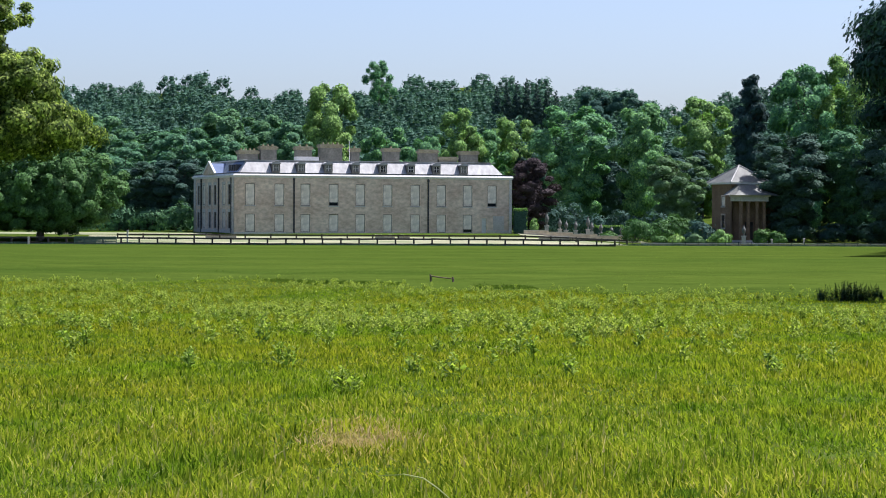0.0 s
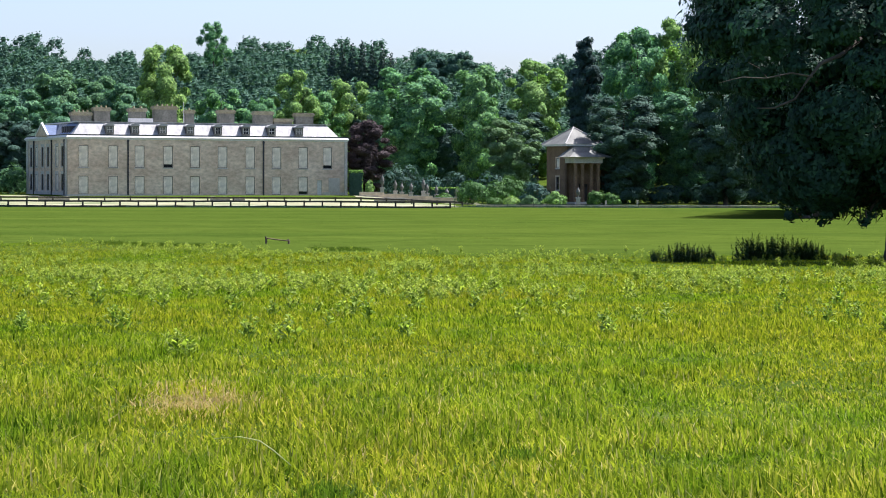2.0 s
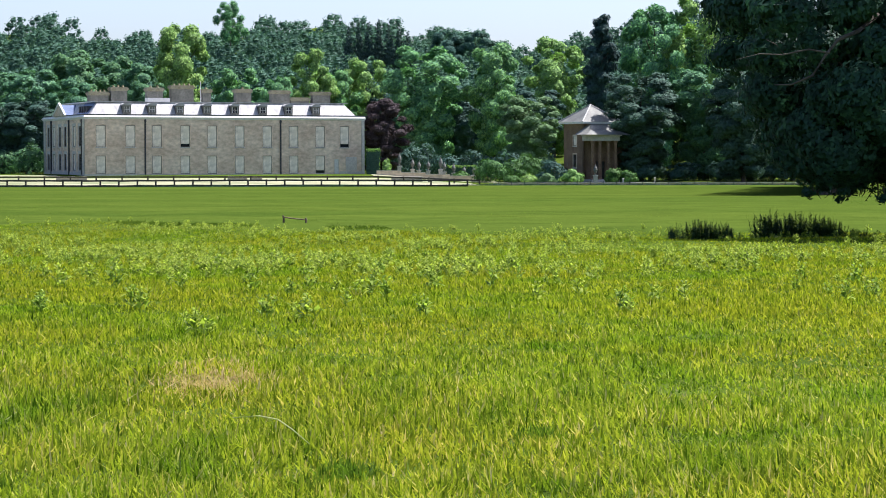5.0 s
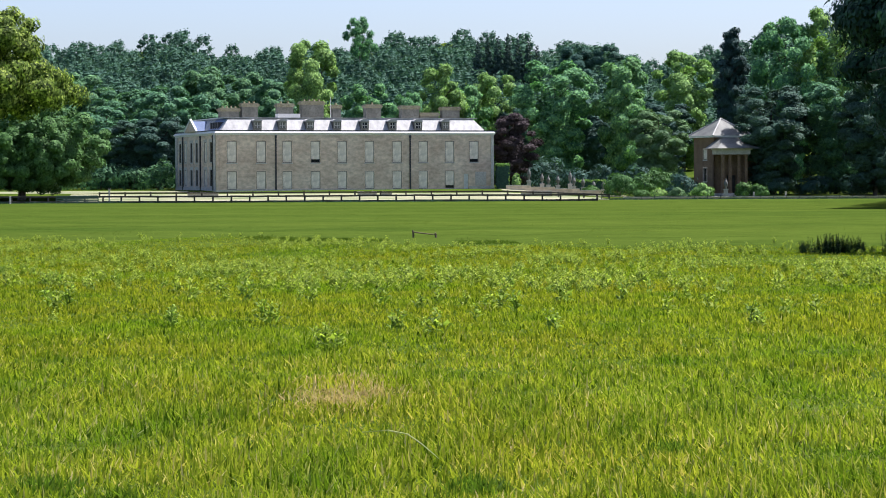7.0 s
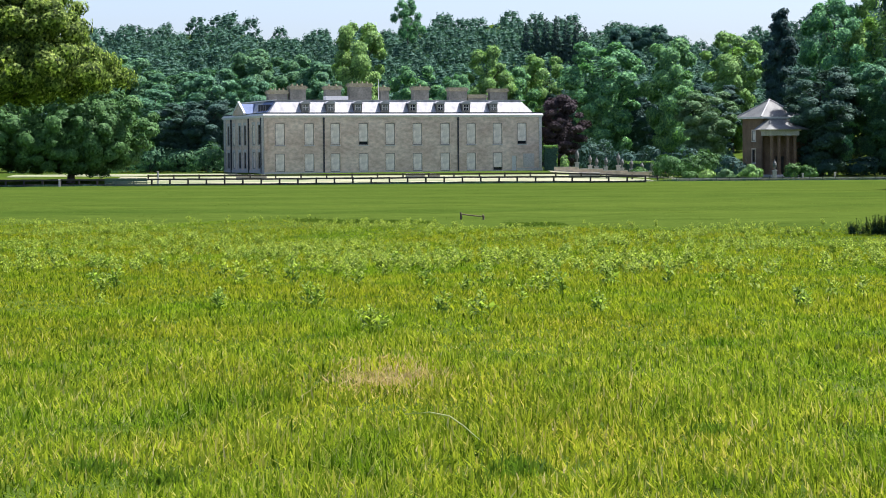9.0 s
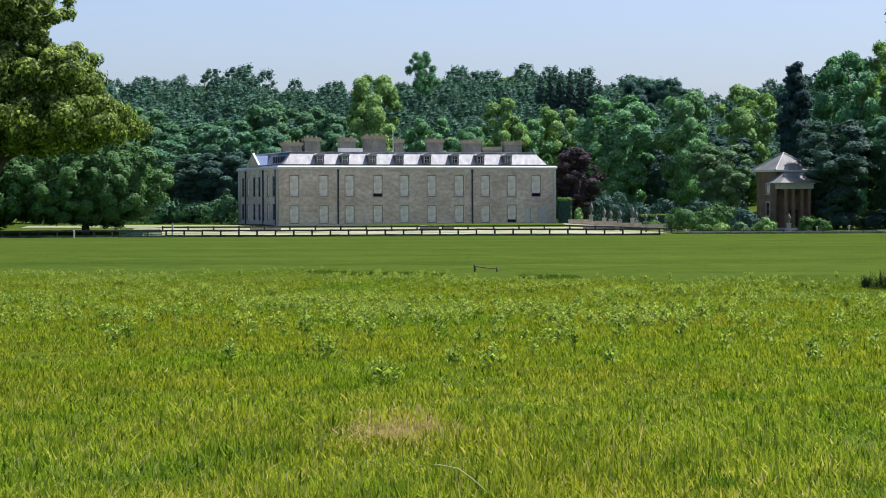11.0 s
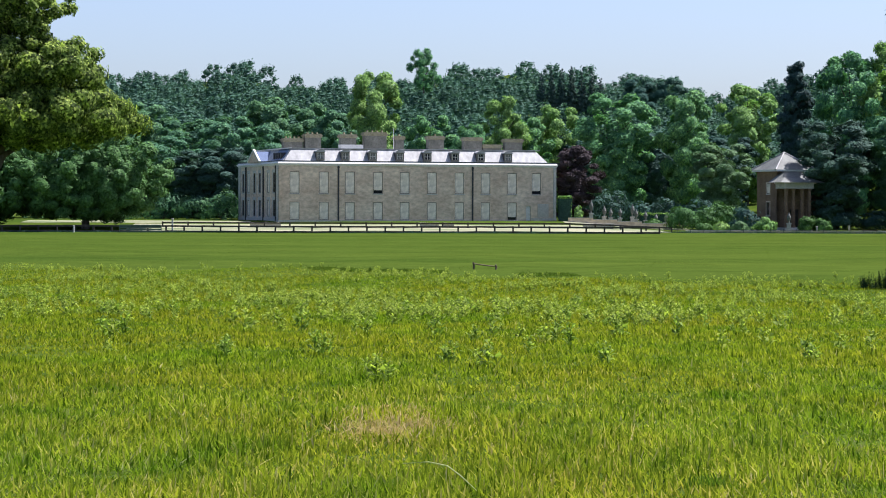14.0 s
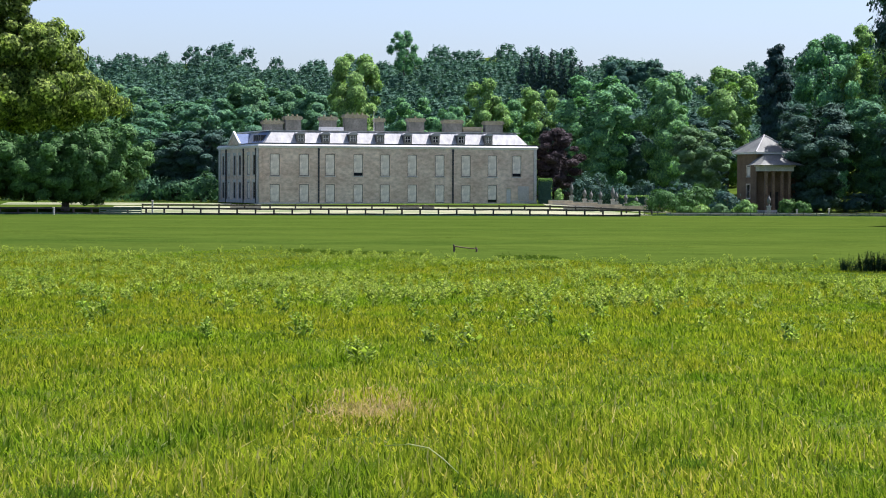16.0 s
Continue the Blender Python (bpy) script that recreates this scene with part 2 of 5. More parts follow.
def grass_ground():
    m = bpy.data.materials.new("meadow")
    m.use_nodes = True
    nt = m.node_tree
    p = nt.nodes["Principled BSDF"]
    p.inputs["Roughness"].default_value = 0.95
    p.inputs["Specular IOR Level"].default_value = 0.0
    big = ramp(nt, noise_at(nt, 0.025, 5, stretch=(0.35, 1.6, 1), rough=0.65), [(0.3, (0.037, 0.065, 0.0095)), (0.7, (0.062, 0.091, 0.0135))])
    mid = ramp(nt, noise_at(nt, 0.25, 5), [(0.3, (0.8, 0.82, 0.8)), (0.7, (1.15, 1.12, 1.1))])
    col = mixed(nt, big, mid, 1.0, "MULTIPLY")
    fine = noise_at(nt, 2.0, 6, rough=0.7)
    col = mixed(nt, col, ramp(nt, fine, [(0.3, (0.8, 0.82, 0.8)), (0.7, (1.16, 1.14, 1.12))]), 1.0, "MULTIPLY")
    nt.links.new(col, p.inputs["Base Color"])
    bn = nt.nodes.new("ShaderNodeBump")
    bn.inputs["Strength"].default_value, bn.inputs["Distance"].default_value = 0.6, 0.1
    nt.links.new(fine, bn.inputs["Height"])
    nt.links.new(bn.outputs[0], p.inputs["Normal"])
    return m


MEADOW = grass_ground()


def build_ground():
    ys = np.concatenate([np.linspace(-400, 0, 12)[:-1], np.linspace(0, 300, 150)[:-1], np.linspace(300, 620, 160)[:-1], np.linspace(620, 1400, 60)[:-1], np.linspace(1400, 4800, 20)])
    side = np.concatenate([-np.geomspace(90, 2500, 16)[::-1], np.linspace(-86, 110, 80), np.geomspace(114, 2500, 16)])
    X, Y = np.meshgrid(side, ys)
    V = np.stack([X, Y, ground_z(X, Y)], -1).reshape(-1, 3)
    nx, ny = len(side), len(ys)
    i = (np.arange(ny - 1)[:, None] * nx + np.arange(nx - 1)[None]).ravel()
    F = np.stack([i, i + 1, i + nx + 1, i + nx], 1)
    me = quick_mesh("ground", V, F, np.full(len(F), 4), MEADOW)
    me.polygons.foreach_set("use_smooth", np.ones(len(F), bool))
    tagged(new("ground", me), "green summer meadow falling gently to a park fence", "ground", kind="structure")


build_ground()


# ---- trees ----
def leaf_sprays(centres, normals, size, rng, toss=0.2):
    """Pairs of small pointed leaf clusters round every centre, facing roughly along the normals."""
    n = len(centres)
    nor = normals + rng.normal(0, toss, (n, 3))
    nor /= np.linalg.norm(nor, axis=1, keepdims=True)
    a = np.cross(nor, rng.normal(0, 1, (n, 3)))
    a /= np.linalg.norm(a, axis=1, keepdims=True)
    b = np.cross(nor, a)
    s = size * 0.74 * rng.uniform(0.6, 1.3, (n, 1))
    out = []
    for sign in (1, -1):
        c = centres + a * s * 0.75 * sign + nor * s * rng.uniform(-0.5, 0.5, (n, 1))
        t = rng.uniform(0, math.tau, (n, 1))
        p, q = a * np.cos(t) + b * np.sin(t), b * np.cos(t) - a * np.sin(t)
        w = rng.uniform(0.6, 1.0, (n, 1))
        dip = nor * s * rng.uniform(0.0, 0.3, (n, 1))
        out.append(np.stack([c + p * s * 1.2 - dip, c - p * s * 0.6 + q * s * w, c - p * s * 0.6 - q * s * w], 1))
    V = np.concatenate(out).reshape(-1, 3)
    return V, np.arange(len(V)).reshape(-1, 3)


def crown_points(lobes, n, rng, shell=0.62, form=0.5):
    """Points near the skins of a set of lobes (centre, radii), thinned where one lobe lies in another."""
    L = np.array([(*c, *r) for c, r in lobes], float)
    area = L[:, 3] * L[:, 4] + L[:, 3] * L[:, 5]
    pick = rng.choice(len(L), int(n * 1.5), p=area / area.sum())
    d = rng.normal(0, 1, (len(pick), 3))
    d /= np.linalg.norm(d, axis=1, keepdims=True)
    r = rng.uniform(shell ** 2, 1.04, (len(pick), 1)) ** 0.5
    r = np.where(rng.uniform(0, 1, r.shape) < 0.14, r * rng.uniform(1.0, 1.3, r.shape), r)
    bump = np.sin(d[:, :1] * 9 + pick[:, None]) * np.sin(d[:, 1:2] * 8 + 2 * pick[:, None]) * np.sin(d[:, 2:] * 7)
    P = L[pick, :3] + d * L[pick, 3:] * (r + 0.14 * bump)
    mid = (L[:, :3] * area[:, None]).sum(0) / area.sum()
    whole = (L[pick, :3] - mid) / (np.abs(L[:, :3] - mid).max(0) + 1e-6)
    d = d * (1.12 - form) + whole * form + (0, 0, 0.12)
    d /= np.linalg.norm(d, axis=1, keepdims=True)
    keep = np.ones(len(P), bool)
    for k, row in enumerate(L):
        inside = (((P - row[:3]) / row[3:]) ** 2).sum(1) < 0.42
        keep &= ~(inside & (pick != k))
    return P[keep][:n], d[keep][:n]


def inner_mass(lobes, rng, share=0.78):
    """The close-packed inner foliage of every lobe: a small rough ball of separate faces."""
    ring = np.array([(math.cos(a) * math.cos(e), math.sin(a) * math.cos(e), math.sin(e)) for e in (-0.8, 0.05, 0.9) for a in np.arange(6) * math.tau / 6 + e])
    tris = []
    for row in range(2):
        for k in range(6):
            p, q = row * 6 + k, row * 6 + (k + 1) % 6
            tris += [(p, q, q + 6), (p, q + 6, p + 6)]
    for k in range(1, 5):
        tris += [(0, k + 1, k), (12, 12 + k, 13 + k)]
    tris = np.array(tris)
    out = [(ring * np.array(r) * share * rng.uniform(0.85, 1.08, (18, 1)) + np.array(c))[tris].reshape(-1, 3) for c, r in lobes]
    V = np.concatenate(out)
    return V, np.arange(len(V)).reshape(-1, 3)


def with_inner(V, F, lobes, rng, stretch=1.0, share=0.78):
    V2, F2 = inner_mass(lobes, rng, share)
    return np.concatenate([V, V2 * stretch]), np.concatenate([F, F2 + len(V)])


def lobed_crown(kind, rng, aspect=1.85):
    """Lobes of a crown one metre wide and high: foot near z 0, top at z 1, radius 0.5. aspect: height over width."""
    lobes = []
    if kind in ("round", "tall"):
        slim = kind == "tall"
        lobes.append(((0, 0, 0.45), (0.25, 0.25, 0.36) if not slim else (0.22, 0.22, 0.36)))
        count = 44 if not slim else 40
        wide = rng.uniform(0.54, 0.66) if not slim else 0.5
        lean = rng.uniform(0, math.tau)
        for k in range(count):
            a, h = k * 2.4 + rng.uniform(-0.6, 0.6), 0.05 + 0.89 * (k + rng.uniform(0, 1)) / count
            # broadest about the middle, drawn in below, with shoulders at uneven heights
            if h > wide:
                r = 0.4 * max(0.03, 1 - ((h - wide) / (0.99 - wide)) ** (2.2 if not slim else 1.6)) ** 0.6
            else:
                r = 0.4 * (1 - 0.66 * ((wide - h) / wide) ** 0.85)
            r *= rng.uniform(0.82, 1.12) * (1 + 0.1 * math.sin(2 * a + lean + 5 * h))
            s = rng.uniform(0.075, 0.15)
            lobes.append(((r * math.cos(a), r * math.sin(a), h), (s, s, s * 0.72 / aspect)))
    elif kind == "tiered":
        for k in range(54):
            a, h = k * 2.4 + rng.uniform(-0.3, 0.3), 0.06 + 0.93 * k / 54
            r = 0.4 * (1 - h) ** 0.8 + 0.02
            s = 0.04 + 0.15 * (1 - h)
            lobes.append(((r * math.cos(a) * 0.8, r * math.sin(a) * 0.8, h), (s, s, s * 0.22)))
        lobes.append(((0, 0, 0.45), (0.14, 0.14, 0.45)))
    elif kind == "ragged":
        for k in range(40):
            a, h = k * 2.4 + rng.uniform(-0.6, 0.6), 0.04 + 0.92 * k / 40
            r = (0.36 * (1 - 0.72 * h) if h < 0.86 else 0.08) * rng.uniform(0.45, 1.15)
            s = rng.uniform(0.1, 0.2) * (1 - 0.3 * h)
            lobes.append(((r * math.cos(a), r * math.sin(a), h), (s, s, s * 0.8 / 3.2)))
        lobes.append(((0, 0, 0.42), (0.16, 0.16, 0.4)))
    elif kind == "hill":
        lobes.append(((0, 0, 0.45), (0.34, 0.34, 0.4)))
        for k in range(22):
            a, h = k * 2.4 + rng.uniform(-0.4, 0.4), 0.3 + 0.6 * (k + rng.uniform(0, 1)) / 22
            r = 0.36 * math.sqrt(max(0.04, 1 - ((h - 0.42) / 0.5) ** 2))
            s = rng.uniform(0.1, 0.17)
            lobes.append(((r * math.cos(a), r * math.sin(a), h), (s, s, s * 0.7)))
    elif kind == "sparse":
        for k in range(22):
            a, h = k * 2.4 + rng.uniform(-0.5, 0.5), 0.55 + 0.42 * k / 22
            r = rng.uniform(0.1, 0.46) * (1 - 0.75 * max(0, (h - 0.8) / 0.2))
            s = rng.uniform(0.07, 0.13)
            lobes.append(((r * math.cos(a), r * math.sin(a), h), (s, s, s * 0.4)))
    elif kind == "bush":
        lobes.append(((0, 0, 0.35), (0.4, 0.4, 0.5)))
        for k in range(16):
            a, h = k * 2.4, rng.uniform(0.1, 0.85)
            r = 0.4 * math.sqrt(max(0.1, 1 - h * h))
            s = rng.uniform(0.13, 0.22)
            lobes.append(((r * math.cos(a), r * math.sin(a), h), (s, s, s)))
    return lobes


def trunk_mesh(height, radius, rng, forks=6):
    bm = bmesh.new()
    limb(bm, [(0, 0, -0.4), (0, 0, 0.15), (0.05, 0.02, height * 0.3), (0.1, -0.1, height * 0.6), (0, 0, height * 0.85)],
         [radius * 1.7, radius * 1.25, radius, radius * 0.6, radius * 0.15], 9)
    for k in range(forks):
        a, h = k * 2.4, height * (0.22 + 0.09 * k)
        reach = height * rng.uniform(0.1, 0.16)
        limb(bm, [(0, 0, h), (reach * 0.5 * math.cos(a), reach * 0.5 * math.sin(a), h + reach * 0.35), (reach * math.cos(a), reach * math.sin(a), h + reach * 0.9)],
             [radius * 0.5, radius * 0.32, radius * 0.08], 6)
    return bm


def make_tree(name, kind, material, height, width, n, size, seed, label, trunk_r=0.4, category="tree"):
    """A tree at its own size: tapered trunk with limbs, and a crown of many sprays."""
    rng = np.random.default_rng(seed)
    root = tagged(new(name), label, category)
    part("trunk", trunk_mesh(height, trunk_r, rng), BARK, root)
    stretch = np.array([width, width, height])
    lobes = lobed_crown(kind, rng)
    P, N = crown_points(lobes, n, rng, 0.82, 0.55)
    V, F = leaf_sprays(P * stretch, N, size, rng, 0.32)
    V, F = with_inner(V, F, lobes, rng, stretch)
    part("crown", quick_mesh("crown", V, F, np.full(len(F), 3), material), material, root)
    return root


H0, W0 = 30.0, 16.0
TREE_ROWS = [
    ("round", "light", -15.4, 560, 33.2, 14.0),
    ("sparse", "mid", -6.8, 800, 28.6, 11.2),
    ("tall", "light", 12.4, 545, 26.9, 12.3),
    ("round", "mid", 5.5, 530, 20.9, 8.3),
    ("round", "light", 25.3, 560, 25.5, 12.0),
    ("round", "mid", 37.2, 540, 29.4, 18.2),
    ("tall", "mid", 51.6, 535, 29.6, 13.8),
    ("round", "grey", 56.5, 512, 17.9, 12.9),
    ("round", "light", 73.5, 610, 30.3, 15.8),
    ("ragged", "fir", 79.6, 570, 36.9, 13.5),
    ("round", "mid", 90.2, 560, 39.4, 16.4),
    ("round", "light", 101.5, 560, 41.9, 17.6),
    ("round", "mid", 114.1, 560, 42.5, 18.9),
    ("round", "dark", 75.8, 487, 21.9, 17.1),
    ("round", "deep", 89.2, 492, 23.9, 15.5),
    ("round", "dark", 93.8, 476, 23.0, 16.1),
    ("round", "deep", 106.5, 490, 25.5, 17.6),
    ("round", "mid", 135.5, 560, 36.4, 21.4),
    ("tall", "copper", 26.3, 502, 15.6, 10.4),
    # lower row added in dark leaf, filling the shaded gaps between crowns
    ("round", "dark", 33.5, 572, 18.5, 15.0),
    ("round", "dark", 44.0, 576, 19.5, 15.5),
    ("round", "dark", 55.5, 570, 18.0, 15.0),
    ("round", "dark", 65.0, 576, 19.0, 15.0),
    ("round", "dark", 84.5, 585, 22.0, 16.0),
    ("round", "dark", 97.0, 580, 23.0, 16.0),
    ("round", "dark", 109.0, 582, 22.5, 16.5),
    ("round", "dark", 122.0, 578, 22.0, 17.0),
    ("round", "deep", -72.1, 600, 25.0, 17.5),
    ("round", "deep", -57.2, 560, 22.0, 16.4),
    ("round", "deep", -47.3, 548, 23.0, 16.0),
    ("tall", "deep", -41.7, 590, 26.5, 14.6),
    ("round", "deep", -32.9, 600, 25.2, 14.8),
    ("round", "deep", -57.7, 530, 18.2, 14.3),
    ("round", "dark", -45.5, 520, 15.5, 12.9),
    ("round", "deep", -24.9, 570, 24.0, 12.8),
    ("round", "mid", -3.0, 555, 23.3, 12.5),
    ("round", "mid", 18.1, 550, 22.7, 11.1),
    ("round", "deep", -22.3, 540, 20.2, 10.9),
    ("round", "deep", -37.4, 530, 20.5, 13.1),
    ("round", "dark", 46.1, 556, 20.5, 13.9),
    ("round", "dark", 31.0, 560, 19.3, 13.9),
    ("tiered", "fir", 30.4, 790, 19.6, 7.0),
    ("tiered", "fir", 33.6, 790, 21.0, 7.0),
    ("tiered", "fir", 36.8, 790, 21.4, 7.0),
    ("tiered", "fir", 39.8, 790, 22.3, 7.0),
    ("tiered", "fir", 43.0, 790, 21.0, 7.0),
    ("tiered", "fir", 46.2, 790, 21.8, 7.0),
    ("tiered", "fir", 49.0, 790, 20.0, 7.0),
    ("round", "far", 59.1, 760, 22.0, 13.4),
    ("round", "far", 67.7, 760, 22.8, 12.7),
    ("round", "dark", -51.2, 522, 15.0, 14.2),
    ("round", "deep", -69.6, 530, 19.9, 14.3),
    ("round", "dark", -85.5, 540, 20.2, 14.6),
    ("round", "deep", -96.1, 590, 24.5, 19.9),
    ("round", "deep", -82.8, 590, 26.0, 17.3),
]
LEAVES = {"mid": LEAF_MID, "deep": LEAF_DEEP, "light": LEAF_LIGHT, "dark": LEAF_DARK, "fir": LEAF_FIR, "copper": LEAF_COPPER, "far": LEAF_FAR, "grey": LEAF_GREY}
NAMES = {"round": "broadleaf_tree", "tall": "lime_tree", "tiered": "conifer", "sparse": "open_crowned_tree", "ragged": "fir_tree"}
SAYS = {"deep": "full-leaved deep green parkland tree", "mid": "full-leaved green parkland tree", "light": "bright yellow-green sunlit parkland tree", "dark": "dense parkland tree in shade-darkened leaf colour", "fir": "dark blue-green evergreen tree",
        "copper": "purple-leaved copper beech", "far": "haze-tinted green woodland tree on the hillside", "grey": "grey-green rounded ornamental tree"}
made_trees = {}
for k, (kind, tone, x, y, h, w) in enumerate(TREE_ROWS):
    variant = k % 3 if kind in ("round", "tall") else 0
    label = f"{SAYS[tone]} beyond the park fence"
    if (kind, variant) not in made_trees:
        n = {"round": 17000, "tall": 16000, "tiered": 6500, "sparse": 3600, "ragged": 11000}[kind]
        first = make_tree(NAMES[kind], kind, LEAVES[tone], H0, W0, n, 0.36, 11 + k, label)
        made_trees[kind, variant] = first
        first.matrix_basis = Matrix.Translation((x, y, gz(x, y))) @ Matrix.Diagonal((w / W0, w / W0, h / H0, 1))
    else:
        base = made_trees[kind, variant]
        ob = copy_thing(base, Matrix.Identity(4))
        ob.matrix_basis = Matrix.Translation((x, y, gz(x, y))) @ Matrix.Rotation(k * 1.7, 4, "Z") @ Matrix.Diagonal((w / W0, w / W0, h / H0, 1))
        tagged(ob, label)
        for c in ob.children:
            if c.name.startswith("crown"):
                c.material_slots[0].link = "OBJECT"
                c.material_slots[0].material = LEAVES[tone]


def far_woods():
    """The wood that covers the hill behind: one sheet of many crowns."""
    rng = np.random.default_rng(77)
    Vs, Fs, count = [], [], 0
    kinds = [lobed_crown("hill", rng) for _ in range(6)]
    spots = []
    for y in np.arange(622, 915, 18.0):
        half = y * 0.24
        for x in np.arange(-half * 0.9, half * 1.35, 8.0):
            if 0.033 < x / y < 0.067 and 735 < y < 800:
                continue
            spots.append((x + rng.uniform(-3.5, 3.5), y + rng.uniform(-7, 7)))
    for x, y in spots:
        h, w = rng.uniform(11.5, 16.0), rng.uniform(8, 12.5)
        form = kinds[rng.integers(6)]
        P, N = crown_points(form, 620, rng, 0.8, 0.45)
        up = N[:, 2] > -0.25
        front = N[:, 1] < 0.5
        P, N = P[up & front], N[up & front]
        z = gz(x, y)
        V, F = leaf_sprays(P * (w, w, h) + (x, y, z), N, 0.42, rng, 0.7)
        V2, F2 = inner_mass([lobe for lobe in form if lobe[0][1] < 0.12], rng, 0.66)
        V, F = np.concatenate([V, V2 * (w, w, h) + (x, y, z)]), np.concatenate([F, F2 + len(V)])
        Vs.append(V)
        Fs.append(F + count)
        count += len(V)
    V, F = np.concatenate(Vs), np.concatenate(Fs)
    tagged(new("woodland", quick_mesh("woodland", V, F, np.full(len(F), 3), LEAF_FAR)), "green deciduous wood covering the hill behind the house, tinted like distance haze", "woodland", kind="stuff")


far_woods()


# ---- country house: 56.5 m long front, hip-roofed, near corner at the house's origin ----
HOUSE = Matrix.Translation((-31.6, 480.0, -1.05)) @ Matrix.Rotation(radians(18.0), 4, "Z")
LONG, DEEP, WALL_H = 56.5, 33.0, 10.6


def pierced_wall(length, height, thick, holes):
    """A wall along x from 0 with its face at y 0, rectangular holes (x0, x1, z0, z1) through it."""
    xs = sorted({0.0, length, *[h[0] for h in holes], *[h[1] for h in holes]})
    zs = sorted({-1.2, height, *[h[2] for h in holes], *[h[3] for h in holes]})
    bm = bmesh.new()
    solid_at = lambda i, j: 0 <= i < len(xs) - 1 and 0 <= j < len(zs) - 1 and not any(h[0] < (xs[i] + xs[i + 1]) / 2 < h[1] and h[2] < (zs[j] + zs[j + 1]) / 2 < h[3] for h in holes)
    vert = {}

    def v(i, j, y):
        if (i, j, y) not in vert:
            vert[i, j, y] = bm.verts.new((xs[i], y, zs[j]))
        return vert[i, j, y]
    for i in range(len(xs) - 1):
        for j in range(len(zs) - 1):
            if not solid_at(i, j):
                continue
            bm.faces.new((v(i, j, 0), v(i + 1, j, 0), v(i + 1, j + 1, 0), v(i, j + 1, 0)))
            bm.faces.new((v(i, j, thick), v(i, j + 1, thick), v(i + 1, j + 1, thick), v(i + 1, j, thick)))
            for di, dj, e in ((-1, 0, ((i, j), (i, j + 1))), (1, 0, ((i + 1, j + 1), (i + 1, j))), (0, -1, ((i + 1, j), (i, j))), (0, 1, ((i, j + 1), (i + 1, j + 1)))):
                if not solid_at(i + di, j + dj):
                    a, b = e
                    bm.faces.new((v(*a, 0), v(*b, 0), v(*b, thick), v(*a, thick)))
    return bm


def window(root, m, w, h, blind, sill=True, gap=0.0, trim=None):
    """A sash window in its opening, its foot at m: stone surround, frame, glazing or drawn blind, sill."""
    e = 0.11
    fr = part("window", boxes((-w / 2, -w / 2 + e, 0.03, 0.19, 0, h), (w / 2 - e, w / 2, 0.03, 0.19, 0, h), (-w / 2 + e, w / 2 - e, 0.03, 0.19, h - e, h),
                              (-w / 2 + e, w / 2 - e, 0.03, 0.19, 0, 0.12), (-w / 2 + e, w / 2 - e, 0.12, 0.19, h * 0.5 - 0.04, h * 0.5 + 0.04),
                              ), REVEAL_SHADE, root, "sash window framed in reveal-shade brown behind a drawn cream blind" if blind else "sash window framed in reveal-shade brown with dark panes")
    fr.matrix_basis = m
    part("pane", boxes((-w / 2 + e, w / 2 - e, 0.2, 0.22, 0.02, h - 0.05)), DARK_PANE, fr, "dark glass")
    if blind:
        part("blind", boxes((-w / 2 + e + 0.01, w / 2 - e - 0.01, 0.07, 0.09, 0.13 + gap, h - e - 0.01)), BLIND, fr, "cream drawn blind")
    t = 0.16 if trim is None else 0.42
    part("surround", boxes((-w / 2 - t, -w / 2, -0.05, 0.25, 0, h), (w / 2, w / 2 + t, -0.05, 0.25, 0, h), (-w / 2 - t, w / 2 + t, -0.06, 0.25, h, h + t * 1.3)), trim or STONE, fr, "moulded stone surround")
    if sill:
        part("sill", boxes((-w / 2 - 0.16, w / 2 + 0.16, -0.09, 0.3, -0.18, 0.0), bevel=0.02), DRESSED, fr, "projecting stone sill")
    return fr


def hipped(x0, x1, y0, y1, z0, z1, inset_x, inset_y, over=0.0):
    """A hipped roof with a flat top."""
    a = [(x0 - over, y0 - over, z0), (x1 + over, y0 - over, z0), (x1 + over, y1 + over, z0), (x0 - over, y1 + over, z0)]
    b = [(x0 + inset_x, y0 + inset_y, z1), (x1 - inset_x, y0 + inset_y, z1), (x1 - inset_x, y1 - inset_y, z1), (x0 + inset_x, y1 - inset_y, z1)]
    return solid(a + b, [(3, 2, 1, 0), (4, 5, 6, 7), (0, 1, 5, 4), (1, 2, 6, 5), (2, 3, 7, 6), (3, 0, 4, 7)])


def cornice_run(root, a, b, out):
    """One straight run of moulded cornice from a to b (x, y), thrown out by the stepped profile."""
    steps = ((0.0, 0.0), (0.3 * out, 0.0), (0.35 * out, 0.14), (0.7 * out, 0.18), (0.75 * out, 0.3), (out, 0.33), (out, 0.42), (0.12 * out, 0.8), (-0.3, 0.8), (-0.3, 0.0))
    (ax, ay), (bx, by) = a, b
    d = Vector((bx - ax, by - ay, 0)).normalized()
    n = Vector((d.y, -d.x, 0))
    k = len(steps)
    verts = [Vector((ax, ay, WALL_H + z)) + n * o - d * max(o, 0) for o, z in steps] + [Vector((bx, by, WALL_H + z)) + n * o + d * max(o, 0) for o, z in steps]
    part("cornice", solid(verts, [tuple(range(k))[::-1], tuple(range(k, 2 * k))] + [(i, (i + 1) % k, k + (i + 1) % k, k + i) for i in range(k)]), PAINT, root, "deep cream-painted cornice")


